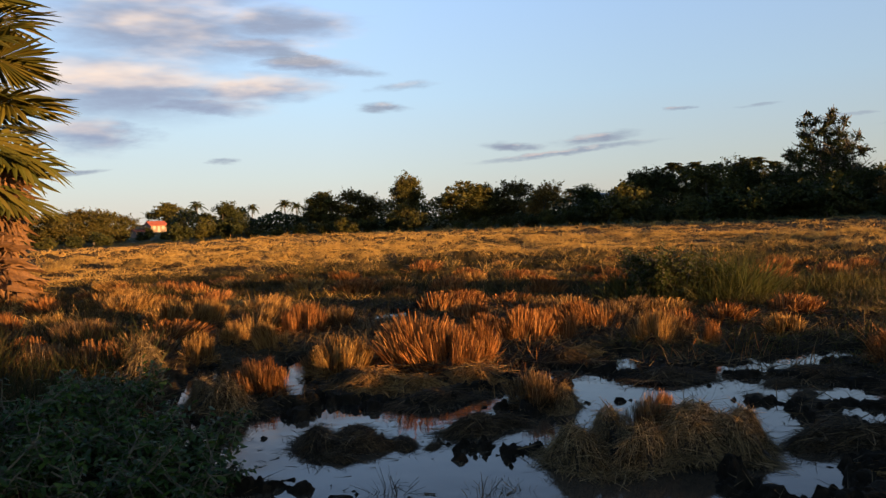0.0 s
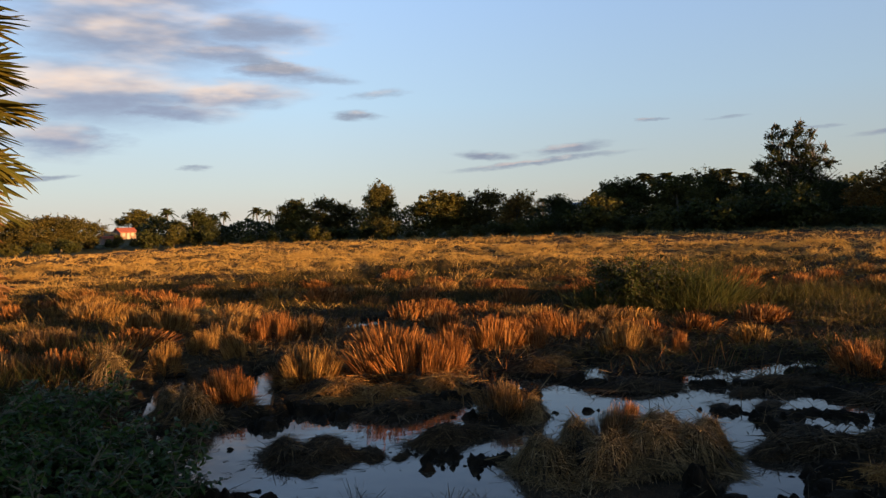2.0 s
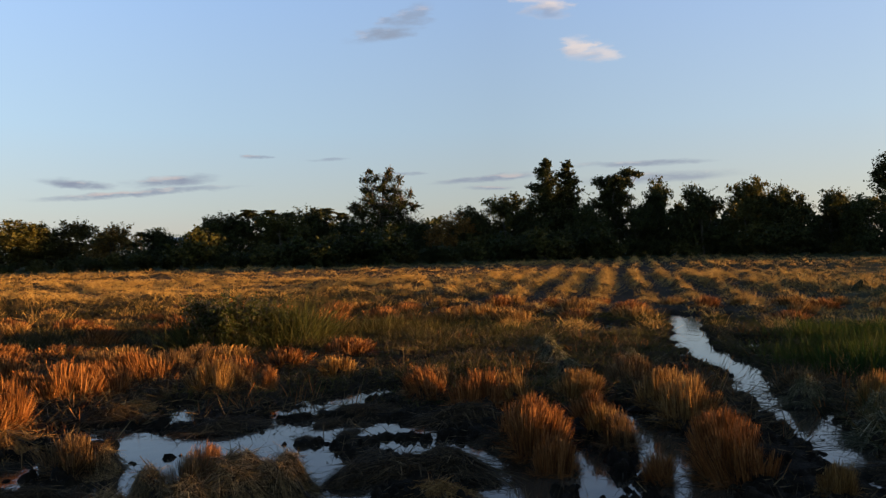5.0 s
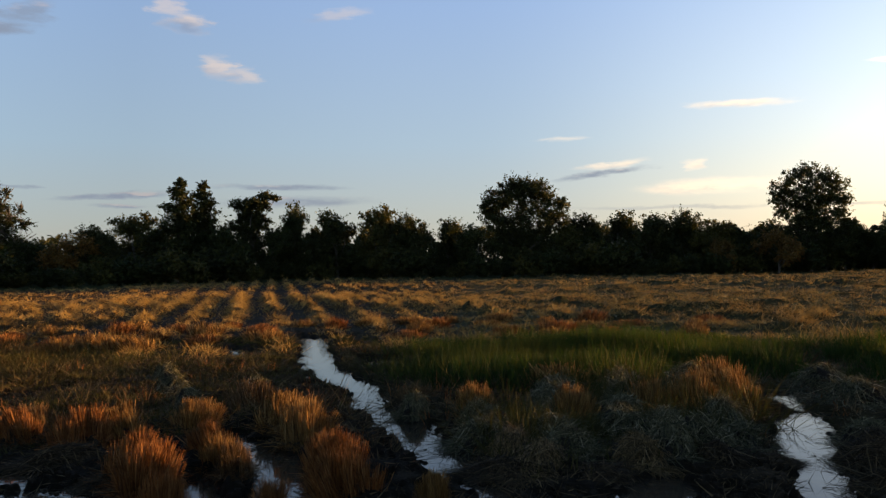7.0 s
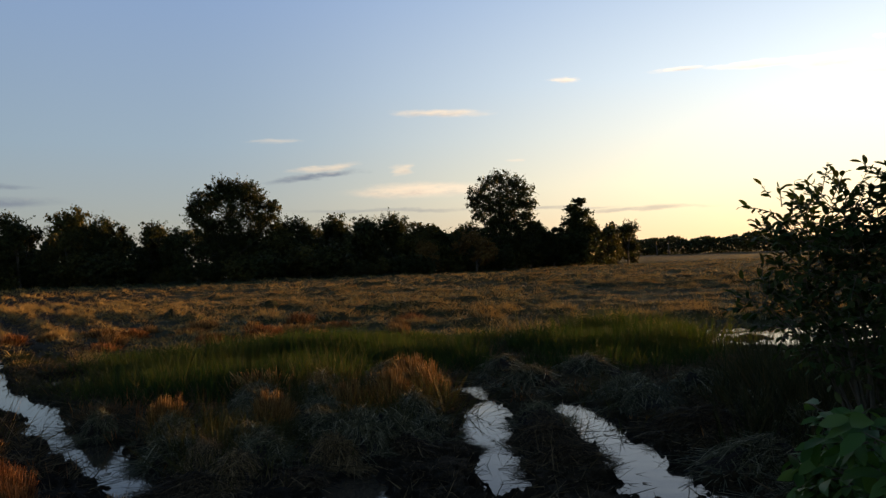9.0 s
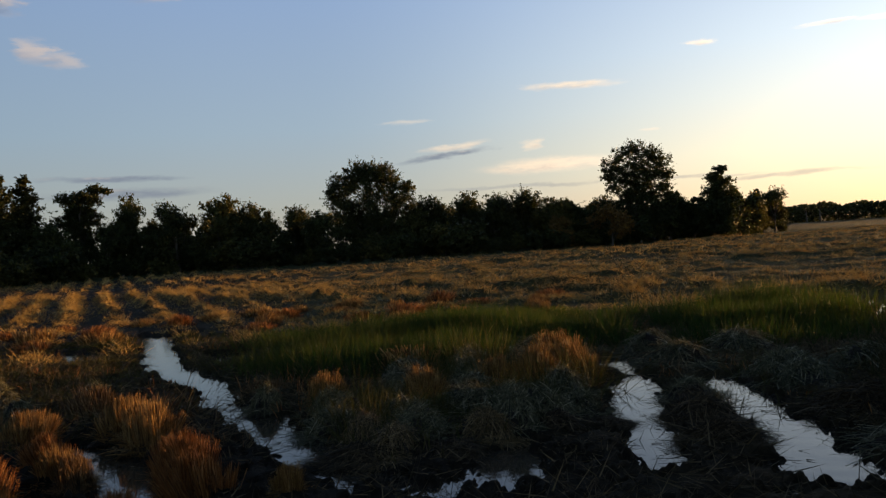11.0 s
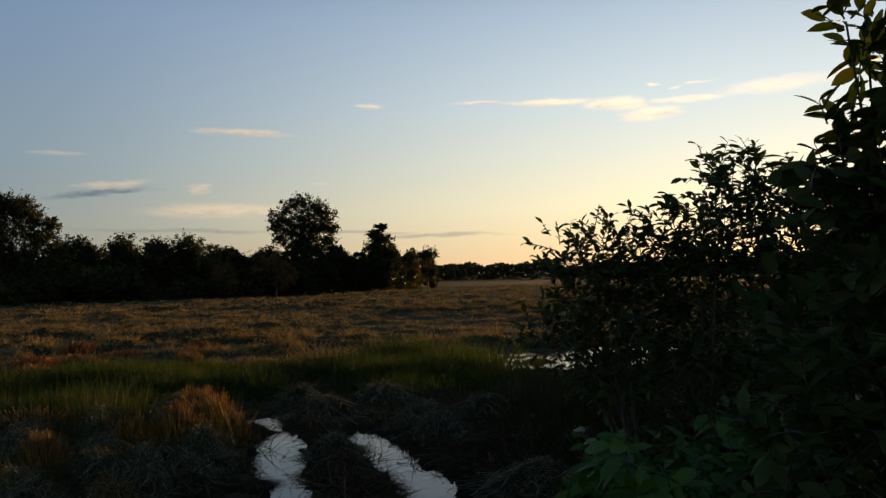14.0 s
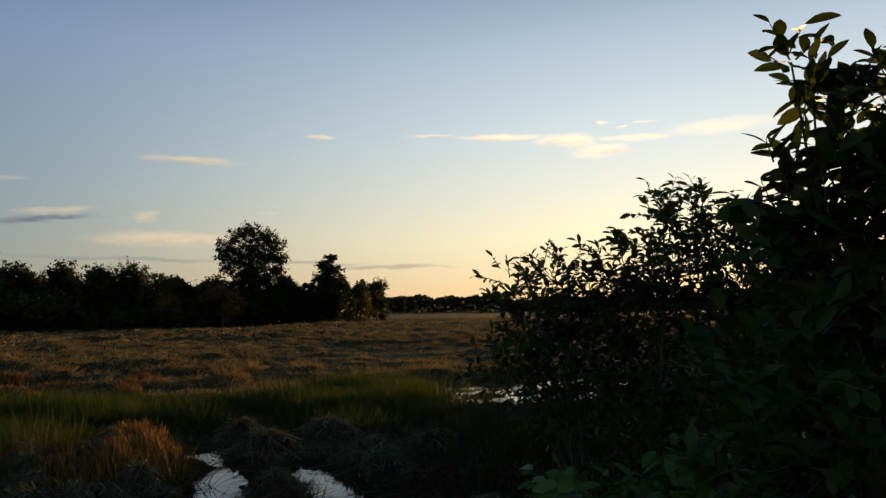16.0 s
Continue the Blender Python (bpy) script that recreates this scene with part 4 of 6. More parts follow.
# all kinds are built one metre wide and one metre high, and take their size where they stand
KINDS = {
    "gold": [(stubble_mesh(100 + i, 2800, 0.54, 1.0, STRAW_GOLD, 0.18, 0.0105, 0.2), mound_mesh(110 + i, 0.6, 0.3)) for i in range(4)],
    "red": [(stubble_mesh(120 + i, 2800, 0.54, 1.0, STRAW_RED, 0.18, 0.0105, 0.2), mound_mesh(130 + i, 0.6, 0.3)) for i in range(4)],
    "brown": [(stubble_mesh(300 + i, 2600, 0.54, 1.0, STRAW_BROWN, 0.22, 0.0105, 0.35), mound_mesh(310 + i, 0.58, 0.34)) for i in range(4)],
    "grey": [(stubble_mesh(140 + i, 3000, 0.5, 0.85, STRAW_HEAP, 0.4, 0.0105, 0.92, 0.4, 0.75), mound_mesh(150 + i, 0.52, 0.66)) for i in range(3)],
    "olive": [(stubble_mesh(145 + i, 2800, 0.5, 0.95, STRAW_OLIVE, 0.3, 0.0115, 0.7, 0.4, 0.65), mound_mesh(155 + i, 0.54, 0.62)) for i in range(3)],
    "mat": [(stubble_mesh(160 + i, 2600, 0.5, 0.6, STRAW_DARK, 0.5, 0.014, 0.86, 0.9, 0.5), mound_mesh(170 + i, 0.46, 0.4)) for i in range(3)],
    "lying": [(stubble_mesh(180 + i, 2200, 0.5, 0.75, STRAW_GOLD, 0.5, 0.012, 0.75, 0.9, 0.4), mound_mesh(190 + i, 0.5, 0.4)) for i in range(2)],
    "spiky": [(stubble_mesh(200 + i, 1700, 0.42, 1.0, STRAW_RED, 0.32, 0.014, 0.15), mound_mesh(210 + i, 0.5, 0.25)) for i in range(2)],
    "small_gold": [(stubble_mesh(220 + i, 800, 0.5, 1.0, STRAW_GOLD, 0.2, 0.02, 0.25), mound_mesh(230 + i, 0.6, 0.3)) for i in range(3)],
    "small_red": [(stubble_mesh(240 + i, 800, 0.5, 1.0, STRAW_RED, 0.2, 0.02, 0.25), mound_mesh(250 + i, 0.6, 0.3)) for i in range(3)],
}
KINDS["sprig"] = [(stubble_mesh(280 + i, 40, 0.4, 1.0, STRAW_DARK, 0.55, 0.014, 0.1), mound_mesh(285 + i, 0.25, 0.12)) for i in range(2)]
FOOT_SHADE = [foot_shade_mesh(290 + i) for i in range(3)]
SAYS = {"sprig": "sparse dark sprig standing in the shallow water", "gold": "clump of golden cut rice stubble rising from wet mud", "red": "clump of russet rice stubble rising from wet mud", "brown": "clump of dull brown rice stubble in the mud", "olive": "mound of tangled grey-green grass and straw", "grey": "heap of draped weathered brown straw on mud",
        "mat": "flattened mat of dark rotting straw and mud", "lying": "bent-over golden straw lying across the mud", "spiky": "spiky splayed clump of orange rice straw"}
count = 0


def clump(x, y, r, h, kind):
    """One tussock of radius r and height h."""
    global count
    count += 1
    wide = 1.75 if "olive" in kind else 1.55
    long = 1.35 if kind in ("mat", "grey") else 1.1
    stalks, mound = KINDS[kind][count % len(KINDS[kind])]
    t = thing("rice_straw_clump", SAYS[kind.replace("small_", "")], "straw clump", "straw clumps in the near paddy")
    t.matrix_basis = Matrix.LocRotScale((x, y, lay(x, y) * 0.5), Euler((0, 0, count * 2.4)), (wide * r * long, wide * r / long, h * 0.92))
    part("stubble", stalks, t)
    part("mud_base", mound, t)
    # upright clumps get a dark foot in place of shade on their lower stalks
    if kind in ("gold", "red", "brown", "spiky", "small_gold", "small_red"):
        part("foot_shade_straw", FOOT_SHADE[count % 3], t, "dark sodden straw that also paints shade at the foot")


# the wet corner before the palm
for row in [(-1.8, 7.5, 0.26, 0.4, "red"), (-1.12, 8.15, 0.33, 0.44, "gold"), (-1.35, 8.3, 0.2, 0.36, "brown"), (-0.36, 8.2, 0.42, 0.66, "spiky"), (-0.05, 8.05, 0.3, 0.5, "red"), (0.25, 8.35, 0.2, 0.56, "spiky"), (-2.8, 10.4, 0.2, 0.38, "gold"), (-2.15, 9.6, 0.22, 0.44, "gold"),
            (-2.84, 9.05, 0.17, 0.4, "gold"), (-3.7, 12.2, 0.34, 0.52, "gold"), (-4.3, 12.5, 0.36, 0.5, "gold"), (-2.55, 11.2, 0.34, 0.56, "gold"), (-2.0, 11.0, 0.3, 0.5, "red"), (-1.6, 11.3, 0.26, 0.4, "brown"), (-6.5, 16.1, 0.5, 0.42, "gold"), (-7.6, 18.8, 0.6, 0.4, "gold")]:
    clump(*row)
for row in [(-5.6, 14.2, 0.5, 0.42, "gold"), (-5.0, 11.0, 0.45, 0.4, "brown"), (-3.15, 8.3, 0.3, 0.42, "grey"), (-3.6, 9.4, 0.35, 0.36, "brown"), (-3.0, 6.7, 0.32, 0.3, "lying"), (-1.92, 6.8, 0.26, 0.3, "grey"), (-2.2, 7.1, 0.22, 0.24, "grey"), (-1.9, 16.4, 0.55, 0.4, "red"),
            (-0.75, 7.45, 0.36, 0.28, "lying"), (-0.35, 7.3, 0.3, 0.24, "lying"), (0.15, 7.55, 0.34, 0.26, "lying"), (-1.0, 7.7, 0.25, 0.2, "mat"), (-0.2, 6.9, 0.3, 0.14, "mat"), (-0.5, 10.2, 0.35, 0.34, "brown"), (-4.5, 9.0, 0.4, 0.36, "brown"), (0.2, 13.2, 0.4, 0.36, "red")]:
    clump(*row)
# the flooded middle
for row in [(0.83, 9.6, 0.36, 0.5, "red"), (1.2, 9.75, 0.3, 0.46, "red"), (1.65, 10.5, 0.4, 0.44, "red"), (1.25, 10.9, 0.42, 0.42, "brown"), (2.1, 10.9, 0.34, 0.36, "brown"), (2.6, 11.7, 0.36, 0.3, "brown"), (2.22, 9.1, 0.24, 0.46, "gold"), (2.45, 9.3, 0.22, 0.38, "brown"), (2.76, 8.85, 0.11, 0.36, "spiky"),
            (1.32, 8.55, 0.34, 0.28, "lying"), (1.1, 8.3, 0.25, 0.2, "mat"), (0.63, 6.65, 0.26, 0.34, "brown"), (0.82, 6.5, 0.2, 0.22, "grey"), (0.1, 5.95, 0.26, 0.22, "mat"), (0.32, 6.1, 0.22, 0.16, "mat")]:
    clump(*row)
for row in [(0.68, 5.1, 0.26, 0.26, "grey"), (0.92, 5.3, 0.25, 0.28, "grey"), (1.08, 5.02, 0.25, 0.28, "grey"), (1.35, 5.06, 0.22, 0.26, "grey"), (1.62, 5.12, 0.23, 0.28, "grey"), (1.8, 5.35, 0.24, 0.26, "grey"), (1.24, 5.62, 0.17, 0.34, "brown"), (1.36, 5.75, 0.14, 0.34, "red"), (1.5, 5.4, 0.24, 0.3, "grey"),
            (-1.0, 5.75, 0.26, 0.2, "mat"), (-0.78, 5.95, 0.24, 0.16, "mat"), (-0.66, 5.65, 0.22, 0.15, "mat"), (-0.82, 5.4, 0.16, 0.12, "mat"), (-0.4, 5.68, 0.2, 0.13, "mat"), (-0.2, 5.6, 0.13, 0.08, "mat")]:
    clump(*row)
for row in [(2.25, 5.3, 0.3, 0.22, "mat"), (2.55, 5.2, 0.32, 0.24, "mat"), (2.85, 5.1, 0.3, 0.22, "mat"), (2.55, 5.6, 0.28, 0.15, "mat"), (2.75, 7.05, 0.26, 0.12, "mat"), (3.1, 7.2, 0.28, 0.14, "mat"), (3.45, 7.35, 0.26, 0.13, "mat"), (2.35, 6.55, 0.22, 0.1, "mat"), (2.75, 6.6, 0.24, 0.1, "mat"), (1.9, 7.4, 0.3, 0.12, "mat"),
            (2.5, 4.6, 0.22, 0.2, "lying"), (-0.45, 4.75, 0.2, 0.26, "sprig"), (0.1, 4.6, 0.16, 0.2, "sprig"), (0.25, 4.7, 0.14, 0.16, "sprig"), (3.8, 6.4, 0.3, 0.2, "mat"), (3.6, 5.5, 0.3, 0.16, "mat")]:
    clump(*row)
# ridges of stubble between the wheel ruts
for row in [(3.98, 7.5, 0.24, 0.34, "red"), (4.35, 7.9, 0.21, 0.30, "brown"), (4.15, 6.75, 0.26, 0.42, "red"), (4.5, 6.75, 0.26, 0.42, "gold"), (3.75, 5.4, 0.26, 0.44, "red"), (3.6, 5.05, 0.24, 0.44, "red"), (3.45, 4.65, 0.15, 0.34, "red"), (5.1, 6.45, 0.24, 0.37, "gold"), 
            (4.58, 5.55, 0.20, 0.37, "red"), (4.28, 4.95, 0.18, 0.32, "brown"), (4.35, 5.2, 0.15, 0.34, "gold"), (3.85, 4.1, 0.12, 0.26, "spiky")]:
    clump(*row)
for row in [(6.2, 6.85, 0.29, 0.40, "brown"), (6.5, 7.2, 0.22, 0.35, "olive"), (5.3, 5.25, 0.28, 0.46, "gold"), (5.5, 5.7, 0.26, 0.42, "gold"), (4.3, 3.85, 0.24, 0.44, "red"), (4.5, 4.15, 0.24, 0.46, "red"), (4.46, 3.25, 0.12, 0.26, "gold"), (6.78, 5.15, 0.18, 0.31, "olive"),
            (6.3, 8.4, 0.22, 0.33, "olive"), (6.8, 9.2, 0.25, 0.33, "olive"), (7.5, 5.7, 0.29, 0.20, "brown"), (5.9, 7.6, 0.22, 0.28, "olive")]:
    clump(*row)
# the grassy hump beside the ruts
for row in [(7.3, 3.65, 0.2, 0.44, "gold"), (8.65, 2.45, 0.26, 0.48, "gold"), (6.87, 4.5, 0.21, 0.44, "gold"), (6.65, 4.3, 0.25, 0.28, "olive"), (6.05, 3.85, 0.30, 0.29, "olive"), (6.4, 4.0, 0.28, 0.29, "olive"), (5.75, 3.4, 0.30, 0.26, "grey"), (5.55, 3.05, 0.30, 0.24, "grey"), (5.95, 3.05, 0.30, 0.28, "olive"), (6.4, 3.4, 0.34, 0.29, "olive"), (7.75, 4.05, 0.34, 0.34, "olive"), (7.4, 3.8, 0.32, 0.31, "olive"), (7.95, 3.1, 0.23, 0.44, "gold"),
            (7.5, 3.25, 0.30, 0.33, "olive"), (6.87, 2.95, 0.32, 0.31, "olive"), (7.2, 2.7, 0.32, 0.33, "olive"), (6.35, 2.35, 0.27, 0.38, "olive")]:
    clump(*row)
for row in [(6.6, 2.2, 0.28, 0.36, "olive"), (6.05, 2.5, 0.25, 0.26, "grey"), (7.6, 2.3, 0.28, 0.34, "olive"), (8.3, 2.75, 0.30, 0.51, "gold"), (8.75, 2.6, 0.28, 0.41, "olive"), (9.15, 2.75, 0.28, 0.52, "gold"), (8.8, 3.1, 0.34, 0.40, "olive"), (8.4, 3.6, 0.34, 0.36, "olive"), (8.3, 4.3, 0.34, 0.31, "olive"), (9.5, 3.2, 0.38, 0.41, "olive"), (8.9, 3.8, 0.38, 0.36, "olive"),
            (7.0, 2.0, 0.25, 0.26, "olive"), (5.6, 2.6, 0.32, 0.2, "mat"), (5.3, 3.2, 0.3, 0.2, "mat")]:
    clump(*row)
for row in [(6.85, 0.93, 0.27, 0.3, "mat"), (7.3, 1.05, 0.26, 0.28, "mat"), (7.85, 1.17, 0.27, 0.22, "olive"), (6.3, 0.75, 0.24, 0.24, "mat"), (7.4, -0.3, 0.4, 0.32, "mat"), (9.0, 0.35, 0.43, 0.29, "olive"), (8.6, 0.2, 0.38, 0.26, "olive"), (9.4, -0.4, 0.47, 0.29, "olive"), (9.6, 1.5, 0.38, 0.29, "olive"), (10.6, 0.9, 0.47, 0.31, "olive"), (10.6, 2.0, 0.43, 0.34, "olive"),
            (8.2, -0.9, 0.47, 0.29, "olive"), (5.6, -0.9, 0.38, 0.22, "olive"), (6.3, -0.6, 0.40, 0.26, "olive"), (7.3, -1.1, 0.47, 0.30, "olive")]:
    clump(*row)
for row in [(6.6, 1.66, 0.2, 0.14, "mat"), (8.9, 2.2, 0.22, 0.2, "mat"), (6.4, 2.0, 0.28, 0.24, "mat"), (8.95, 14.4, 0.36, 0.42, "small_gold"), (9.0, 13.1, 0.33, 0.4, "small_gold"), (11.25, 14.0, 0.44, 0.46, "small_gold"), (8.0, 14.0, 0.33, 0.4, "small_gold")]:
    clump(*row)


def scatter_clumps():
    rng = np.random.RandomState(909)
    spots = []
    while len(spots) < 125:
        a, r = radians(rng.uniform(-74, 31)), math.sqrt(rng.uniform(9.3 ** 2, 21 ** 2))
        x, y = -math.sin(a) * r, math.cos(a) * r
        if any((x - u) ** 2 + (y - v) ** 2 < 1.0 for u, v in spots) or puddle_depth(x + np.array([0, 0.45, -0.45, 0, 0]), y + np.array([0, 0, 0, 0.45, -0.45])).max() > 0.15:
            continue
        if math.hypot(x - 3.6, y - 13.1) < 1.3 or math.hypot((x - 6.4) / 2.6, (y - 12.6) / 1.8) < 1 or math.hypot((x - 11.8) / 3, (y - 5.4) / 2.6) < 1:
            continue
        spots.append((x, y))
        # thinner before the palm, and none on the trampled weeds by the ruts
        if (a > 0 and r < 14 and len(spots) % 2) or (radians(-60) < a < radians(-24) and r < 16):
            continue
        kind = ("small_red", "small_gold", "small_red")[rng.randint(0, 3)]
        clump(x, y, rng.uniform(0.26, 0.5), rng.uniform(0.22, 0.4), kind)


scatter_clumps()


def scatter(seed, n, near, far, az0, az1, keep):
    """Places over a sector, thinned by keep(x, y) between 0 and 1."""
    rng = np.random.RandomState(seed)
    a = np.radians(rng.uniform(az0, az1, n))
    r = np.sqrt(rng.uniform(near ** 2, far ** 2, n))
    x, y = -np.sin(a) * r, np.cos(a) * r
    ok = rng.uniform(0, 1, n) < keep(x, y)
    return rng, x[ok], y[ok]


def inside(x, y):
    az = np.degrees(np.arctan2(-x, y))
    return np.hypot(x, y) < field_edge(az) + 1.5 * hash_noise(x, y, 0.3, 21)


def dry(x, y):
    return puddle_depth(x, y) < 0.3


def tufts(name, label, seed, n, near, far, per, height, spread, width, mat, keep, az0=32.0, az1=-128.0, segments=1, category="stubble", lean=0.35, tall_of=None, float_up=False):
    """A wide scatter of tufts as one piece of stuff."""
    rng, x, y = scatter(seed, n, near, far, az0, az1, keep)
    m = len(x)
    size = height * (0.7 + 0.6 * rng.uniform(0, 1, m)) * (1 + 0.35 * hash_noise(x, y, 0.5, 41))
    if tall_of:
        size = size * tall_of(x, y)
    else:
        size = size * np.clip(1 + 0.6 * hash_noise(x, y, 1.1, 43), 0.4, 1.6)
    cx, cy = np.repeat(x, per), np.repeat(y, per)
    s = np.repeat(size, per)
    bx, by = cx + rng.normal(0, spread, m * per), cy + rng.normal(0, spread, m * per)
    base = np.stack([bx, by, np.full(m * per, 0.004) if float_up else ground_height(bx, by) - 0.02], -1)
    d = rng.normal(0, lean, (m * per, 3)) + np.stack([(bx - cx) / spread, (by - cy) / spread, np.zeros(m * per)], -1) * 0.2
    d[:, 2] = 0.15 if float_up else 1.0
    p = Parts()
    blades(p, rng, base, d, s * rng.uniform(0.5, 1.1, m * per), width * rng.uniform(0.6, 1.5, m * per), rng.uniform(0.0, 0.02 if float_up else 0.35, m * per), segments)
    return tagged(new(name, p.mesh(name, mat)), label, category, kind="stuff")


def band(x, y):
    return np.clip(hash_noise(x, y, 0.28, 51) * 1.5 + 0.9, 0.45, 1)


def rank_ring(x, y):
    """A strip of dark rank grass across the field, nearly level with the eye's horizon line."""
    az = np.degrees(np.arctan2(-x, y))
    r = np.hypot(x, y)
    return np.exp(-((r - 18.6 - 2.0 * hash_noise(x, y, 0.2, 95)) / 6.2) ** 4) * np.clip((az + 32) / 8, 0, 1) * np.clip((34 - az) / 8, 0.4, 1)


def row_height(x, y):
    return 0.5 + 3.0 * field_lumps(x, y)


def swathe_share(x, y):
    """Share of clean straw; the rest is weedy, in a darker colour that paints the field's backlit half."""
    az = np.degrees(np.arctan2(-x, y))
    return np.clip((az + 62) / 14, 0, 1) * 0.55 + 0.45


def straw_cover(x, y):
    return np.clip(0.05 + 7.5 * field_lumps(x, y), 0, 1) * (1 - 0.9 * rank_ring(x, y)) * swathe_share(x, y)


tufts("far_stubble", "rows of golden rice stubble across the far field", 301, 100000, 42, 122, 15, 0.32, 0.17, 0.024, FIELD_STRAW, lambda x, y: inside(x, y) * straw_cover(x, y), tall_of=row_height, lean=0.95)
tufts("middle_stubble", "rows of golden rice stubble in the middle field", 302, 34000, 22, 42, 26, 0.32, 0.15, 0.012, FIELD_STRAW, lambda x, y: inside(x, y) * straw_cover(x, y), tall_of=row_height, lean=0.95)
tufts("near_stubble", "uneven tufts of dry rice stubble", 303, 8000, 14.5, 22, 36, 0.34, 0.14, 0.009, FIELD_STRAW, lambda x, y: dry(x, y) * straw_cover(x, y) * (np.hypot(x - 11.5, y - 4.5) > 3.0), segments=2, tall_of=row_height, lean=0.85)
# darker stubble on the sunward half: weeds, and backlighting put into the colour
tufts("weedy_stubble", "weedy olive-brown stubble, darkened as backlit, across the far field", 323, 30000, 42, 122, 13, 0.28, 0.2, 0.026, STRAW_OLIVE, lambda x, y: inside(x, y) * (1 - swathe_share(x, y)) * np.clip(0.3 + 4 * field_lumps(x, y), 0, 1), -46, -128, tall_of=row_height, lean=0.8)
tufts("weedy_stubble", "weedy olive-brown stubble, darkened as backlit, in the middle field", 324, 18000, 16, 42, 20, 0.3, 0.17, 0.013, STRAW_OLIVE, lambda x, y: inside(x, y) * dry(x, y) * (1 - swathe_share(x, y)) * np.clip(0.3 + 4 * field_lumps(x, y), 0, 1), -46, -128, tall_of=row_height, lean=0.8)
tufts("rank_grass", "dark rank grass in a strip across the field", 321, 17000, 11, 28, 18, 0.24, 0.14, 0.012, RANK, lambda x, y: dry(x, y) * rank_ring(x, y) * 0.8, 34, -32, 1, "grass", 0.6)
tufts("low_weeds", "low dark green weeds on the trampled mud", 322, 30000, 7, 18, 14, 0.13, 0.1, 0.010, MEADOW, lambda x, y: dry(x, y) * np.clip(1.3 - np.hypot((x - 8.0) / 5.0, (y - 10.5) / 3.6) + 0.4 * hash_noise(x, y, 0.7, 66), 0, 0.8), -10, -66, 1, "weeds", 0.8)
tufts("straw_litter", "loose flattened straw scattered on the mud", 304, 42000, 3.2, 15, 8, 0.26, 0.10, 0.009, STRAW_GREY, lambda x, y: dry(x, y) * band(x, y), lean=2.2, category="straw")
tufts("short_stubble", "short broken stubble standing in the mud", 305, 700, 4.5, 15, 16, 0.17, 0.09, 0.010, STRAW_RED, lambda x, y: dry(x, y) * band(x, y) * (np.hypot(x, y) > 6.5), segments=2)


def make_clods():
    """Small lumps of mud that break the water's surface."""
    rng, x, y = scatter(330, 16000, 3.2, 15, 32, -100, lambda x, y: (puddle_depth(x, y) > 0.3) * (puddle_depth(x, y) < 0.7) * np.clip(hash_noise(x, y, 1.6, 81) * 1.6 - 0.1, 0, 1))
    n = len(x)
    s = rng.uniform(0.006, 0.02, n) * (0.4 + 0.12 * np.hypot(x, y))
    a = rng.uniform(0, 6.28, n)
    ring = np.arange(5) * 2 * np.pi / 5
    rad = s[:, None] * rng.uniform(0.7, 1.4, (n, 5))
    low = np.stack([x[:, None] + np.cos(ring + a[:, None]) * rad * 1.3, y[:, None] + np.sin(ring + a[:, None]) * rad, np.full((n, 5), -0.02)], -1)
    top = np.stack([x, y, s * rng.uniform(0.35, 0.7, n)], -1)[:, None] + rng.normal(0, 0.004, (n, 1, 3))
    at = np.arange(n)[:, None] * 6
    p = Parts()
    for q in range(5):
        p.put(np.zeros((0, 3)), at + np.array([[q, (q + 1) % 5, 5]]))
    p.put(np.concatenate([low, top], 1).reshape(-1, 3), np.zeros((0, 3), int))
    tagged(new("mud_clods", p.mesh("mud_clods", MUD, True)), "small wet clods of mud standing out of the puddles", "mud", kind="stuff")


make_clods()
tufts("floating_straw", "bits of dark straw lying in the shallow water", 331, 3000, 3.4, 15, 3, 0.1, 0.12, 0.007, STRAW_DARK, lambda x, y: (puddle_depth(x, y) > 0.2) * np.clip(0.35 + hash_noise(x, y, 1.2, 83), 0, 1), lean=3.5, category="straw", float_up=True)


def patch(cx, cy, rx, ry):
    return lambda x, y: dry(x, y) * np.clip(1.35 - np.hypot((x - cx) / rx, (y - cy) / ry) + 0.25 * hash_noise(x, y, 0.9, 61), 0, 1)


tufts("green_grass", "tall green grass band across the wet field", 311, 12000, 9, 18, 18, 0.36, 0.11, 0.009, GRASS, patch(11.8, 5.4, 3.0, 2.4), -50, -90, 2, "grass", 0.3)
tufts("green_grass", "bright green grass beside the ruts", 312, 8000, 10, 18, 18, 0.42, 0.11, 0.009, GRASS, patch(13.8, 0.6, 2.6, 1.4), -75, -105, 2, "grass", 0.3)
tufts("green_grass", "soft green grass among the stubble", 313, 7000, 9, 19, 20, 0.2, 0.12, 0.009, MEADOW, patch(6.6, 13.2, 2.8, 1.4), -10, -50, 2, "grass", 0.4)
tufts("hump_grass", "fine dry grass over the hump beside the ruts", 341, 4200, 5, 11.5, 14, 0.4, 0.12, 0.007, MEADOW, patch(7.5, 3.2, 1.7, 0.95), -45, -82, 2, "grass", 0.35)
tufts("hump_grass", "fine grass on the ridge between the wheel ruts", 342, 1800, 5.5, 12, 12, 0.24, 0.1, 0.007, MEADOW, patch(8.6, 0.6, 1.5, 0.35), -75, -96, 2, "grass", 0.45)
tufts("reed_thicket", "dark tangled thicket of tall weeds", 314, 6500, 10.5, 16, 46, 0.7, 0.2, 0.010, REED, patch(3.75, 13.1, 0.8, 0.6), -5, -28, 2, "weeds", 0.55)
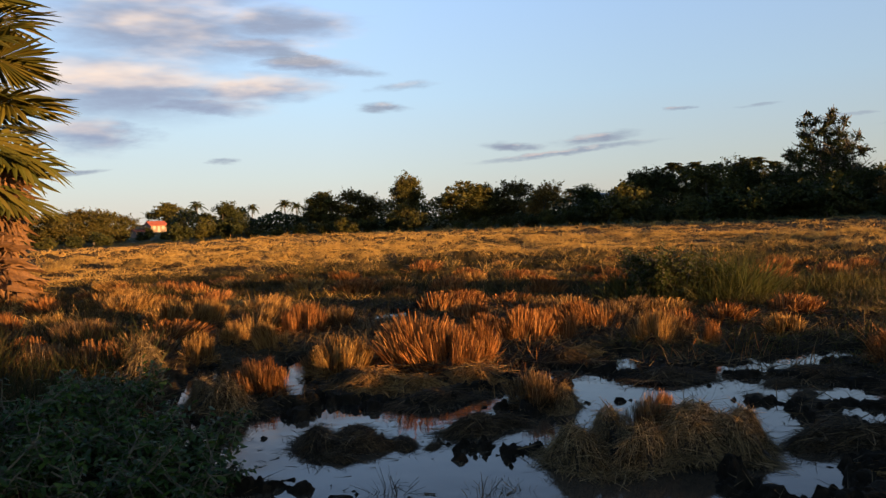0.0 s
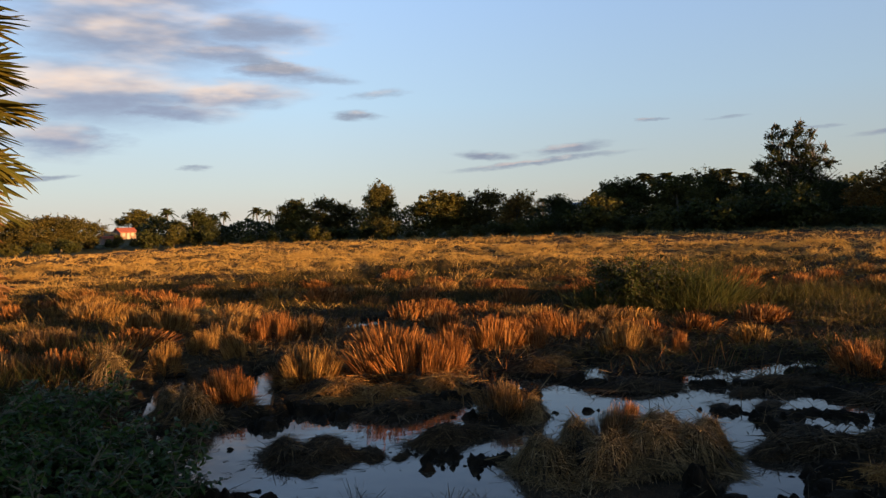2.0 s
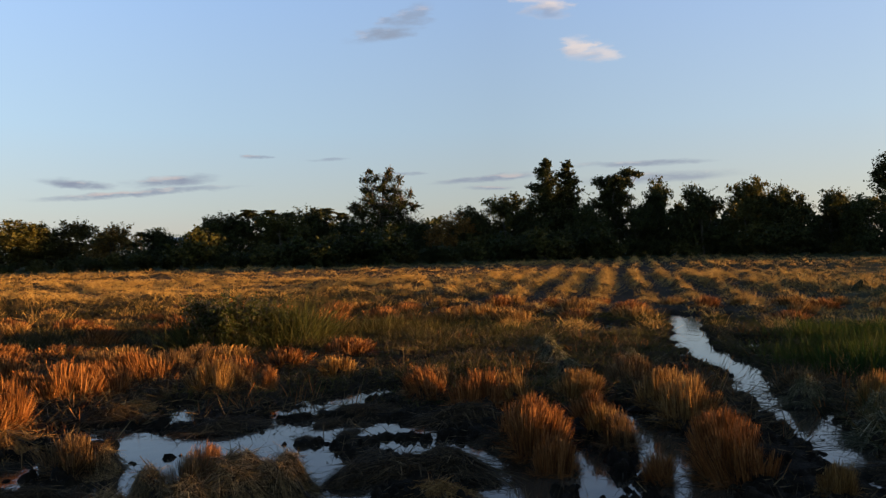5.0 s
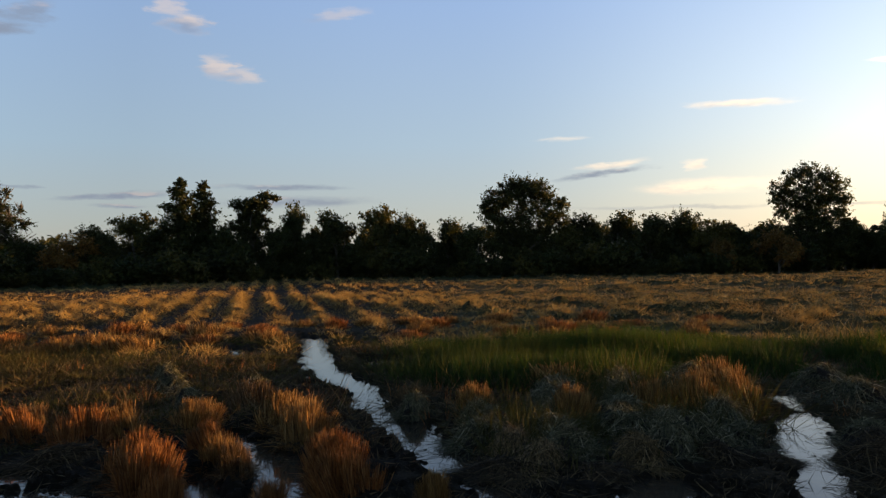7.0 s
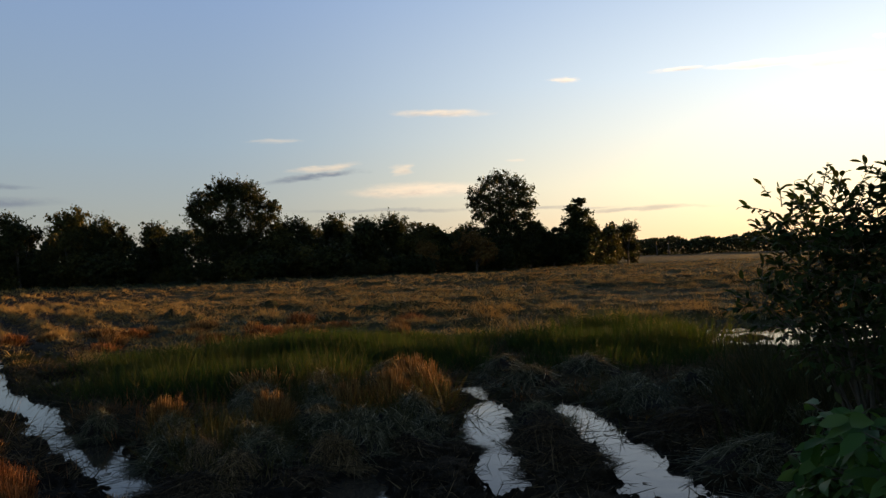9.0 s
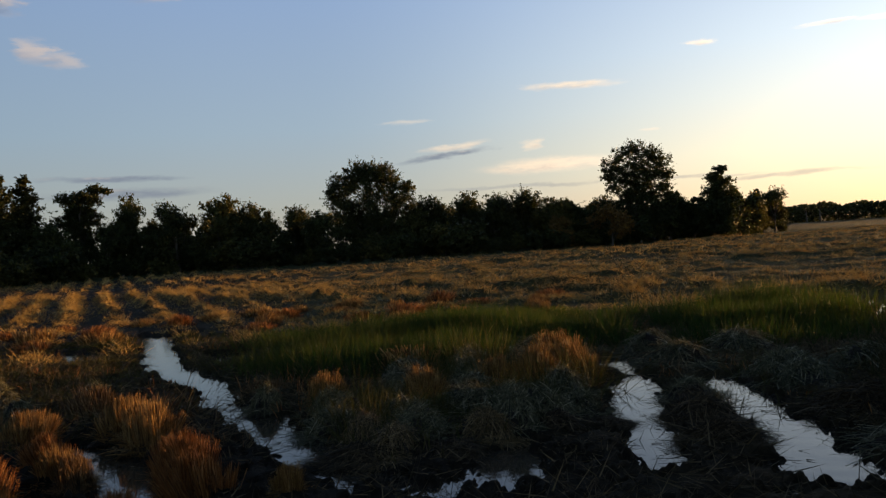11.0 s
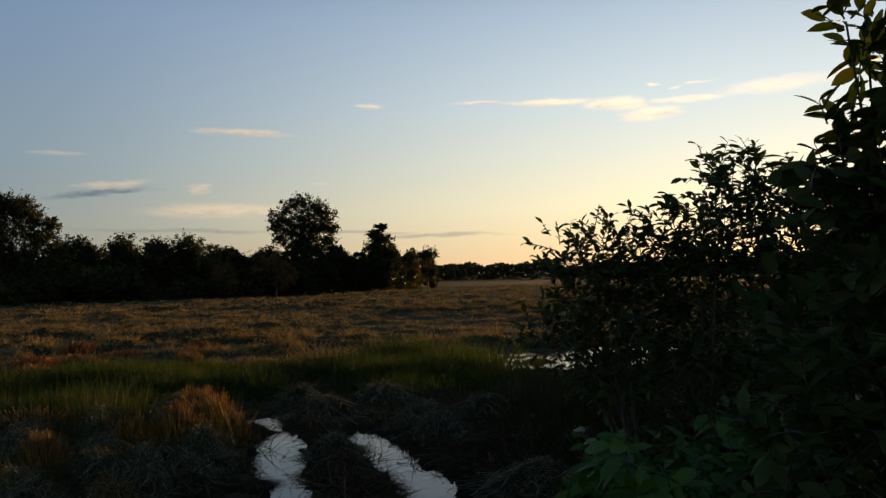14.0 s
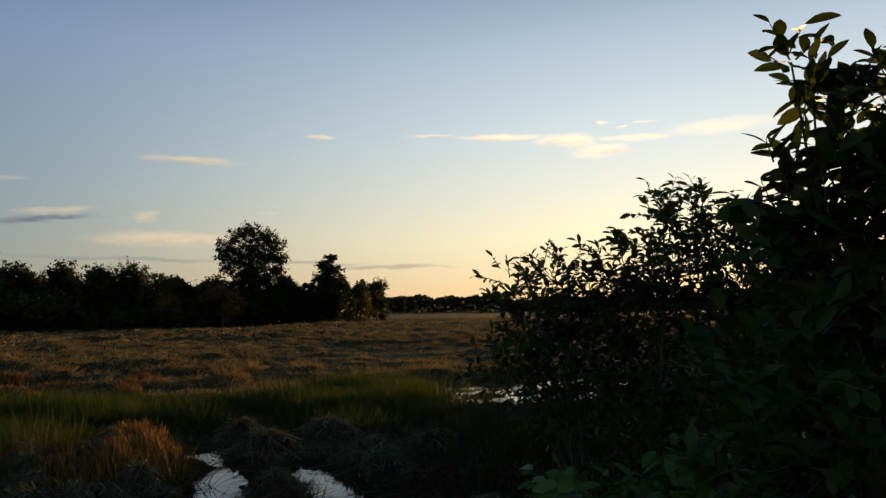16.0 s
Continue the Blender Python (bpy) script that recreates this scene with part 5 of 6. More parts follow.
tufts("seed_stalks", "thin seed stalks rising from the weed thicket", 318, 260, 10.5, 16, 2, 1.4, 0.2, 0.009, STRAW_GREY, patch(3.7, 13.2, 0.7, 0.5), -5, -28, 2, "weeds", 0.15)
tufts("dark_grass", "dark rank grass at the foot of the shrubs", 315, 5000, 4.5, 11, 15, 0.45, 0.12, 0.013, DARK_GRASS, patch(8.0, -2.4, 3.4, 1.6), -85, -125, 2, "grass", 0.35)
# no shadow falls here; the grass colour carries the shade
tufts("dark_grass", "rank grass below the palm, its shade put into the colour", 316, 3000, 5, 13, 15, 0.4, 0.13, 0.011, SHADE_GRASS, patch(-5.0, 8.6, 1.8, 2.4), 20, 50, 2, "grass", 0.35)


# ---- near shrubs ----
def leaf_template(fold=0.12, curl=0.3, fine=True):
    """A pointed oval leaf, one long, folded on its rib."""
    xs = [0.0, 0.1, 0.28, 0.5, 0.72, 0.9, 1.0]
    ws = [0.012, 0.08, 0.185, 0.225, 0.195, 0.09, 0.0]
    if not fine:
        xs, ws = [0.0, 0.3, 0.7, 1.0], [0.015, 0.2, 0.18, 0.0]
    v, f = [], []
    for x, w in zip(xs, ws):
        z = -curl * x * x
        v += [(x, -w, z + fold * w), (x, 0, z - fold * w), (x, w, z + fold * w)]
    for i in range(len(xs) - 1):
        a, b = 3 * i, 3 * i + 3
        f += [(a, b, b + 1, a + 1), (a + 1, b + 1, b + 2, a + 2)]
    return np.array(v), np.array(f)


def leaf_frames(rng, at, out, n):
    d = unit(out + rng.normal(0, 0.35, (n, 3)))
    side = unit(np.cross(d, np.array([0, 0, 1.0]) + rng.normal(0, 0.45, (n, 3))))
    return d, side, np.cross(d, side) * -1


def make_shrub(seed, base, stems, length, twig, leaf, mat, label, lean=(0, 0), single=0, spread=0.5, name="shrub", droop=0.15, low=0.18, dense=1.0):
    """A leafy shrub: curved stems from one root, twigs along them, leaves along the twigs."""
    rng = np.random.RandomState(seed)
    t = thing(name, label, "shrub")
    t.matrix_basis = pose(*base)
    wood = Parts()
    at, out = [], []
    for s in range(stems):
        a = rng.uniform(0, 2 * np.pi)
        d0 = np.array([math.cos(a) * spread + lean[0], math.sin(a) * spread + lean[1], 1.0])
        ln = length * rng.uniform(0.6, 1.05)
        f = np.linspace(0, 1, 8)[:, None]
        d0 = unit(d0)
        pts = f * d0 * ln + np.cumsum(rng.normal(0, 0.02, (8, 3)), 0) * ln * 0.5 * f + np.array([d0[0], d0[1], -0.5]) * (f ** 2) * ln * droop
        pts += np.array([rng.normal(0, 0.08), rng.normal(0, 0.08), -0.05])
        one = Parts()
        tube(one, pts, np.linspace(0.016, 0.004, 8), 5)
        part("stem", one.mesh("stem", STEM, True), t)
        tipf = np.linspace(0.55, 1.0, max(5, int(0.45 * ln / leaf * 1.6)))
        at.append(np.stack([np.interp(tipf, np.linspace(0, 1, 8), pts[:, c]) for c in range(3)], -1))
        spin = np.arange(len(tipf)) * 2.4
        out.append(np.stack([np.cos(spin), np.sin(spin), np.full(len(tipf), 0.5)], -1))
        k = int(12 * ln * dense) + 4
        for q in range(k):
            g = low + (1.0 - low) * rng.uniform(0, 1) ** 0.8
            p0 = pts[0] * 0 + np.array([np.interp(g, np.linspace(0, 1, 8), pts[:, c]) for c in range(3)])
            td = unit(rng.normal(0, 0.6, 3) + np.array([d0[0], d0[1], 0.25]) * 0.8)
            tl = twig * rng.uniform(0.5, 1.2) * (1.15 - 0.5 * g)
            tw = np.stack([p0, p0 + td * tl * 0.5, p0 + td * tl + np.array([0, 0, 0.08 * tl])])
            tube(wood, tw, [0.005, 0.0035, 0.002], 4)
            m = max(5, int(tl / leaf * 3.2))
            ff = np.linspace(0.15, 1.0, m)
            pp = np.stack([np.interp(ff, [0, 0.5, 1], tw[:, c]) for c in range(3)], -1)
            sd = unit(np.cross(td, np.array([0, 0, 1.0])))
            o = td * 0.4 + sd[None] * np.where(np.arange(m) % 2, 1, -1)[:, None] * 0.9 + np.array([0, 0, rng.uniform(-0.35, 0.25)])
            at.append(pp)
            out.append(o)
    at, out = np.concatenate(at), np.concatenate(out)
    n = len(at)
    d, side, nrm = leaf_frames(rng, at, out, n)
    size = leaf * rng.uniform(0.6, 1.2, n)
    tv, tf = leaf_template()
    tagged(part("twigwork", wood.mesh("twigwork", STEM, True), t), kind="stuff")
    order = rng.permutation(n)
    alone, rest = order[:single], order[single:]
    if len(alone):
        lp = Parts()
        lp.put(tv, tf)
        lm = lp.mesh("leaf", mat, True)
        for i in alone:
            m = Matrix(((d[i][0], side[i][0], nrm[i][0], 0), (d[i][1], side[i][1], nrm[i][1], 0), (d[i][2], side[i][2], nrm[i][2], 0), (0, 0, 0, 1)))
            part("leaf", lm, t, m=Matrix.Translation(at[i]) @ m @ Matrix.Scale(size[i], 4))
    p = Parts()
    tv, tf = leaf_template(fine=False)
    v = at[rest][:, None] + size[rest][:, None, None] * (tv[None, :, :1] * d[rest][:, None] + tv[None, :, 1:2] * side[rest][:, None] + tv[None, :, 2:] * nrm[rest][:, None])
    p.put(v.reshape(-1, 3), (np.arange(len(rest))[:, None, None] * len(tv) + tf[None]).reshape(-1, 4))
    tagged(part("foliage", p.mesh("foliage", mat, True), t), kind="stuff")
    return t


def shrub_at(az, dist, **k):
    p = toward(az, dist)
    return make_shrub(base=(p.x, p.y, lay(p.x, p.y)), **k)


def make_bush(seed, root, clusters, twig, leaf, mat, label, per=26, single=40, rise=0.5):
    """A leafy bush: limbs from one root to each cluster (x, y, z, radius) of its crown, twigs that spring out and up from the limbs, leaves along both sides of the twigs."""
    rng = np.random.RandomState(seed)
    t = thing("shrub", label, "shrub")
    root = np.array([root[0], root[1], lay(*root)])
    t.matrix_basis = pose(*root)
    wood = Parts()
    at, out = [], []
    for x, y, z, r in clusters:
        c = np.array([x, y, z]) - root
        knee = np.array([c[0] * 0.35, c[1] * 0.35, c[2] * 0.6]) + rng.normal(0, 0.05, 3)
        f = np.linspace(0, 1, 7)[:, None]
        limb = (1 - f) ** 2 * np.array([rng.normal(0, 0.06), rng.normal(0, 0.06), -0.05]) + 2 * f * (1 - f) * knee + f ** 2 * c
        one = Parts()
        tube(one, limb, np.linspace(0.014, 0.004, 7), 5)
        part("stem", one.mesh("stem", STEM, True), t)
        for q in range(int(per * (r / 0.2) ** 1.6) + 4):
            p0 = c + rng.normal(0, 0.42, 3) * r
            away = (p0 - c) / r
            td = unit(away * 0.9 + rng.normal(0, 0.55, 3) + np.array([0, 0, rise]))
            tl = twig * rng.uniform(0.5, 1.2)
            tw = np.stack([p0, p0 + td * tl * 0.5, p0 + td * tl + np.array([0, 0, rng.uniform(-0.1, 0.1) * tl])])
            tube(wood, tw, [0.004, 0.003, 0.0016], 4)
            m = max(5, int(tl / leaf * 3.4))
            ff = np.linspace(0.1, 1.0, m)
            pp = np.stack([np.interp(ff, [0, 0.5, 1], tw[:, w]) for w in range(3)], -1)
            sd = unit(np.cross(td, np.array([0, 0, 1.0]) + rng.normal(0, 0.3, 3)))
            o = td * 0.75 + sd[None] * np.where(np.arange(m) % 2, 1, -1)[:, None] * 0.8 + np.array([0, 0, rng.uniform(-0.25, 0.25)])
            at.append(pp)
            out.append(o)
    at, out = np.concatenate(at), np.concatenate(out)
    n = len(at)
    d, side, nrm = leaf_frames(rng, at, out, n)
    size = leaf * rng.uniform(0.6, 1.2, n)
    tv, tf = leaf_template()
    tagged(part("twigwork", wood.mesh("twigwork", STEM, True), t), kind="stuff")
    order = rng.permutation(n)
    alone, rest = order[:single], order[single:]
    lp = Parts()
    lp.put(tv, tf)
    lm = lp.mesh("leaf", mat, True)
    for i in alone:
        m = Matrix(((d[i][0], side[i][0], nrm[i][0], 0), (d[i][1], side[i][1], nrm[i][1], 0), (d[i][2], side[i][2], nrm[i][2], 0), (0, 0, 0, 1)))
        part("leaf", lm, t, m=Matrix.Translation(at[i]) @ m @ Matrix.Scale(size[i], 4))
    p = Parts()
    v = at[rest][:, None] + size[rest][:, None, None] * (tv[None, :, :1] * d[rest][:, None] + tv[None, :, 1:2] * side[rest][:, None] + tv[None, :, 2:] * nrm[rest][:, None])
    p.put(v.reshape(-1, 3), (np.arange(len(rest))[:, None, None] * len(tv) + tf[None]).reshape(-1, 4))
    tagged(part("foliage", p.mesh("foliage", mat, True), t), kind="stuff")
    return t


ARCHING = "leafy shrub with arching twigs against the evening sky"
make_bush(501, (5.85, -1.2), [(5.96, -0.6, 1.22, 0.12), (5.94, -0.72, 1.62, 0.13), (5.92, -0.88, 1.7, 0.18), (5.95, -0.85, 1.38, 0.2), (5.95, -0.78, 1.08, 0.15), (5.85, -1.1, 1.74, 0.2), (5.85, -1.12, 1.45, 0.26), (5.9, -1.05, 1.12, 0.2), (5.8, -1.38, 1.78, 0.2), (6.0, -1.3, 1.5, 0.26), (5.9, -1.2, 0.92, 0.2), (5.95, -0.95, 0.9, 0.14), (5.8, -1.3, 0.65, 0.2)],
          0.19, 0.072, SHRUB, ARCHING, 32)
make_bush(502, (5.75, -1.65), [(5.8, -1.4, 1.48, 0.28), (5.85, -1.4, 1.12, 0.2), (5.72, -1.62, 1.9, 0.22), (5.75, -1.65, 1.6, 0.28), (5.75, -1.7, 1.25, 0.24), (5.8, -1.72, 0.95, 0.16), (5.67, -1.8, 2.1, 0.18), (5.66, -1.76, 2.26, 0.09), (5.9, -1.85, 1.75, 0.26), (5.85, -1.55, 0.9, 0.24), (5.75, -1.8, 0.75, 0.26), (5.65, -1.5, 0.6, 0.24), (6.0, -1.7, 1.3, 0.3)],
          0.19, 0.072, SHRUB, ARCHING, 32)
make_bush(503, (5.55, -2.15), [(5.59, -2.0, 2.3, 0.1), (5.6, -1.98, 2.1, 0.18), (5.6, -1.95, 1.85, 0.28), (5.6, -2.0, 1.5, 0.28), (5.6, -2.05, 1.15, 0.24), (5.5, -2.25, 1.92, 0.26), (5.5, -2.3, 1.6, 0.3), (5.45, -2.4, 1.25, 0.28), (5.4, -2.6, 2.0, 0.28), (5.4, -2.6, 1.6, 0.3), (5.5, -2.1, 0.9, 0.28), (5.45, -2.4, 0.85, 0.3), (5.3, -2.6, 1.2, 0.3), (5.4, -2.0, 0.6, 0.28)],
          0.19, 0.072, SHRUB, ARCHING, 32)
make_bush(505, (11.0, -4.5), [(10.9, -4.2, 0.75, 0.4), (11.0, -4.6, 0.95, 0.45), (11.1, -5.0, 0.8, 0.4), (10.8, -4.7, 0.5, 0.4)], 0.3, 0.11, BACKLIT, "low yellow-green bush glowing in the light behind it", 16, 30)
BROAD = "dense broad-leaved shrub close by in deep shade"
make_bush(513, (3.15, -1.6), [(3.22, -1.44, 2.52, 0.05), (3.19, -1.5, 2.38, 0.05), (3.14, -1.6, 2.24, 0.1), (3.09, -1.7, 2.32, 0.12), (3.05, -1.78, 2.36, 0.13), (3.25, -1.41, 2.1, 0.07), (3.21, -1.47, 2.02, 0.12), (3.14, -1.6, 2.04, 0.16), (3.04, -1.75, 2.1, 0.2), (3.25, -1.41, 1.88, 0.09), (3.2, -1.47, 1.8, 0.16),
                              (3.1, -1.64, 1.82, 0.22), (3.0, -1.8, 1.86, 0.26), (3.2, -1.44, 1.56, 0.18), (3.08, -1.63, 1.5, 0.24), (3.28, -1.3, 1.3, 0.16), (3.2, -1.42, 1.22, 0.24), (3.0, -1.75, 1.25, 0.28), (3.3, -1.2, 1.02, 0.16), (3.25, -1.3, 0.9, 0.22), (3.05, -1.6, 0.8, 0.28)],
          0.15, 0.11, SHRUB, BROAD, 26, 200, 0.35)
make_bush(514, (2.95, -2.05), [(2.95, -1.95, 2.25, 0.22), (2.85, -2.05, 2.0, 0.3), (2.85, -2.05, 1.6, 0.32), (2.85, -2.05, 1.1, 0.32), (2.75, -2.2, 2.2, 0.3), (2.7, -2.3, 1.8, 0.34)], 0.22, 0.115, SHRUB, BROAD, 18, 60, 0.35)
for i, (az_, d_, h_) in enumerate([(-101.5, 4.9, 0.6), (-106.0, 4.3, 0.85), (-108.0, 3.7, 1.05), (-112.5, 3.9, 1.0), (-104.0, 4.7, 0.7), (-110.5, 4.5, 0.95), (-116.0, 3.6, 1.0)]):
    shrub_at(az_, d_, seed=520 + i, stems=16, length=h_, twig=0.24, leaf=0.13, mat=BROAD_WEED, label="broad-leaved green weed growing in deep shade", spread=0.5, name="weed", droop=0.05, low=0.35, single=30)
for i, (x_, y_, h_) in enumerate([(-2.0, 4.75, 0.55), (-2.6, 5.1, 0.58), (-3.1, 5.6, 0.7), (-1.55, 4.7, 0.42), (-2.3, 5.6, 0.5), (-2.7, 4.6, 0.6), (-3.4, 4.9, 0.65), (-1.9, 5.4, 0.5), (-2.75, 6.4, 0.55)]):
    make_shrub(540 + i, (x_, y_, lay(x_, y_)), 20, h_, 0.2, 0.058, WEED, "low dark green weed with small pointed leaves", spread=0.75, name="weed", single=30, dense=1.3)


for i, (x_, y_, h_) in enumerate([(3.15, 12.95, 0.75), (3.55, 12.8, 1.0), (3.95, 13.1, 0.95), (3.4, 13.4, 1.05), (4.3, 13.0, 0.65)]):
    make_shrub(570 + i, (x_, y_, lay(x_, y_)), 18, h_, 0.3, 0.065, THICKET, "dark leafy weed bush standing in the stubble", spread=0.45, name="weed_bush")


# ---- palm ----
PALM_GREEN = leaf_material("palm_fan_green", [(0.05, 0.052, 0.01), (0.085, 0.078, 0.014), (0.125, 0.098, 0.02), (0.065, 0.06, 0.012)], 0.6, 0.2)
PALM_DRY = rough_material("palm_fan_dry", (0.045, 0.019, 0.006), (0.165, 0.076, 0.023), 9.0, 0.5, 0.8, (1, 6, 1))
PALM_BARK = rough_material("palm_bark", (0.03, 0.026, 0.02), (0.10, 0.085, 0.06), 5.0, 1.0, stretch=(1, 1, 2.5))


def fan_mesh(seed, span, leaflets, droop, mat, crumple=0.0):
    """A palm fan one metre long: pleated leaflets, joined for half their length, with free pointed tips."""
    rng = np.random.RandomState(seed)
    p = Parts()
    da = radians(span) / leaflets
    rs = np.array([0.04, 0.35, 0.66, 0.85, 1.0])
    for i in range(leaflets):
        a = (i - (leaflets - 1) / 2) * da
        ln = (1 - 0.28 * (abs(a) / radians(span / 2)) ** 2) * rng.uniform(0.9, 1.08)
        twist = rng.normal(0, crumple)
        half = np.array([0.04, 0.35, 0.66, 0.4, 0.0]) * math.tan(da / 2) * 1.02
        r = rs * ln
        z = -droop * (1 + rng.normal(0, 0.3)) * r ** 2 + np.cumsum(rng.normal(0, crumple * 0.3, 5)) * r
        bend = a + twist * np.clip(rs - 0.4, 0, 1)
        c = np.stack([np.cos(bend) * r, np.sin(bend) * r, z], -1)
        s = np.stack([-np.sin(bend), np.cos(bend), 0 * r], -1) * half[:, None] * ln
        v = np.stack([c - s, c + np.stack([0 * r, 0 * r, half * 0.5], -1), c + s], 1).reshape(-1, 3)
        f = []
        for q in range(4):
            f += [(3 * q, 3 * q + 3, 3 * q + 4, 3 * q + 1), (3 * q + 1, 3 * q + 4, 3 * q + 5, 3 * q + 2)]
        p.put(v, f)
    return p.mesh("frond", mat)


def make_palm():
    rng = np.random.RandomState(77)
    at = toward(29.8, 19.0)
    palm = thing("fan_palm", "fan palm with green fronds above a skirt of dead brown ones", "palm")
    palm.matrix_basis = pose(at.x, at.y, lay(at.x, at.y))
    w = Parts()
    zz = np.linspace(-0.2, 8.0, 14)
    tube(w, np.stack([0.06 * np.sin(zz), 0.05 * np.cos(zz * 1.3), zz], -1), 0.24 + 0.03 * np.cos(zz * 9) - 0.008 * zz, 10)
    part("trunk", w.mesh("trunk", PALM_BARK, True), palm)
    green = [fan_mesh(80 + i, 230, 30, 0.1 + 0.07 * i, PALM_GREEN, 0.03) for i in range(3)]
    dead = [fan_mesh(90 + i, 130 + 30 * i, 13, 0.35 + 0.2 * i, PALM_DRY, 0.22) for i in range(3)]
    stick = Parts()
    tube(stick, [(0, 0, 0), (0.5, 0, 0.03), (1, 0, 0)], [0.035, 0.025, 0.018], 6)
    stick_green, stick_dead = stick.mesh("petiole", PALM_GREEN, True), stick.mesh("petiole", PALM_DRY, True)

    def frond(z, az, el, reach, size, mesh, stick_mesh, roll, label):
        d = Vector((math.cos(az) * math.cos(el), math.sin(az) * math.cos(el), math.sin(el)))
        side = d.cross(Vector((0, 0, 1))).normalized()
        n = side.cross(d)
        m = Matrix(((d.x, -side.x, n.x, 0), (d.y, -side.y, n.y, 0), (d.z, -side.z, n.z, 0), (0, 0, 0, 1)))
        turn = Matrix.Rotation(roll, 4, "X")
        f = part("frond", mesh, palm, label, Matrix.Translation(Vector((0, 0, z)) + d * reach) @ m @ turn @ Matrix.Scale(size, 4))
        part("petiole", stick_mesh, f, m=Matrix.Translation((-reach / size, 0, 0)) @ Matrix.Diagonal((reach / size, 1, 1, 1)))

    for i in range(48):
        z = 2.6 + 5.0 * i / 48
        el = radians(-30 + 88 * i / 48 + rng.normal(0, 12))
        frond(z, i * 2.4 + rng.normal(0, 0.2), el, rng.uniform(0.25, 0.7), rng.uniform(1.15, 1.6), green[i % 3], stick_green, rng.normal(0, 0.4), "green pleated fan frond")
    for i in range(96):
        z = 0.9 + 2.7 * (i / 96) ** 1.2
        el = radians(rng.uniform(-78, -42))
        frond(z, i * 2.4 + rng.normal(0, 0.25), el, rng.uniform(0.25, 0.6), rng.uniform(0.8, 1.2), dead[i % 3], stick_dead, rng.normal(0, 0.9), "dead brown hanging frond")


make_palm()


# ---- far palms, house, hill ----
def far_palm_meshes(seed, height, fronds, length):
    rng = np.random.RandomState(seed)
    w, c = Parts(), Parts()
    z = np.linspace(-0.1, height, 8)
    tube(w, np.stack([0.04 * height * (z / height) ** 2, 0 * z, z], -1), np.linspace(0.2, 0.12, 8), 6)
    for i in range(fronds):
        a, e = i * 2.4, radians(rng.uniform(-15, 70))
        d = np.array([math.cos(a) * math.cos(e), math.sin(a) * math.cos(e), math.sin(e)])
        f = np.linspace(0, 1, 14)[:, None]
        rib = np.array([0.04 * height, 0, height]) + d * f * length - np.array([0, 0, 1.0]) * f ** 2 * length * 0.55
        tube(c, rib, np.linspace(0.04, 0.01, 14), 4)
        side = unit(np.cross(d, np.array([0, 0, 1.0])))
        for s in (-1, 1):
            n = 40
            g = rng.uniform(0.08, 1, n)
            base = np.stack([np.interp(g, f[:, 0], rib[:, q]) for q in range(3)], -1)
            blades(c, rng, base, s * side + d * 0.5 + rng.normal(0, 0.15, (n, 3)), length * 0.32 * (1.1 - 0.6 * g), np.full(n, 0.12), np.full(n, 0.5), 1)
    return w.mesh("trunk", BARK, True), c.mesh("crown", CROWN)


COCONUT = far_palm_meshes(601, 6.0, 16, 2.4)
for az_, el_, d_ in [(17.0, 1.75, 170), (13.4, 1.4, 175), (11.1, 1.65, 165), (10.3, 1.45, 178), (-29.2, 2.4, 150)]:
    plant_tree(COCONUT, az_, d_, "distant coconut palm above the tree line", "palm", "distant palms", tall(el_, d_) / 7.2, 1.0, 50 * az_, "palm_tree")
BOTTLE = far_palm_meshes(602, 6.0, 22, 1.4)
for az_, el_, d_ in [(-13.5, 2.43, 122), (-16.0, 3.05, 125), (-17.7, 3.03, 128), (-19.0, 2.83, 131), (-20.6, 3.02, 122), (-21.2, 3.09, 125), (-22.3, 2.73, 128), (-16.9, 2.70, 131), (-9.0, 1.57, 122), (-10.1, 1.60, 125), (-91.1, 0.95, 300), (-90.3, 0.85, 300)]:
    plant_tree(BOTTLE, az_, d_, "distant fan palm with a round crown", "palm", "distant palms", tall(el_, d_) / 6.8, 1.3, 50 * az_, "palm_tree")

PLASTER = rough_material("house_plaster", (0.10, 0.065, 0.05), (0.17, 0.11, 0.08), 3.0, 0.2)
ROOF_RED = rough_material("red_roof", (0.20, 0.045, 0.028), (0.32, 0.08, 0.045), 4.0, 0.4)
DARK_GLASS = rough_material("dark_opening", (0.02, 0.02, 0.02), (0.05, 0.045, 0.04), 2.0, 0.1, 0.4)


def box(p, lo, hi):
    x0, y0, z0 = lo
    x1, y1, z1 = hi
    p.put([(x0, y0, z0), (x1, y0, z0), (x1, y1, z0), (x0, y1, z0), (x0, y0, z1), (x1, y0, z1), (x1, y1, z1), (x0, y1, z1)],
          [(0, 3, 2, 1), (4, 5, 6, 7), (0, 1, 5, 4), (1, 2, 6, 5), (2, 3, 7, 6), (3, 0, 4, 7)])
    return p


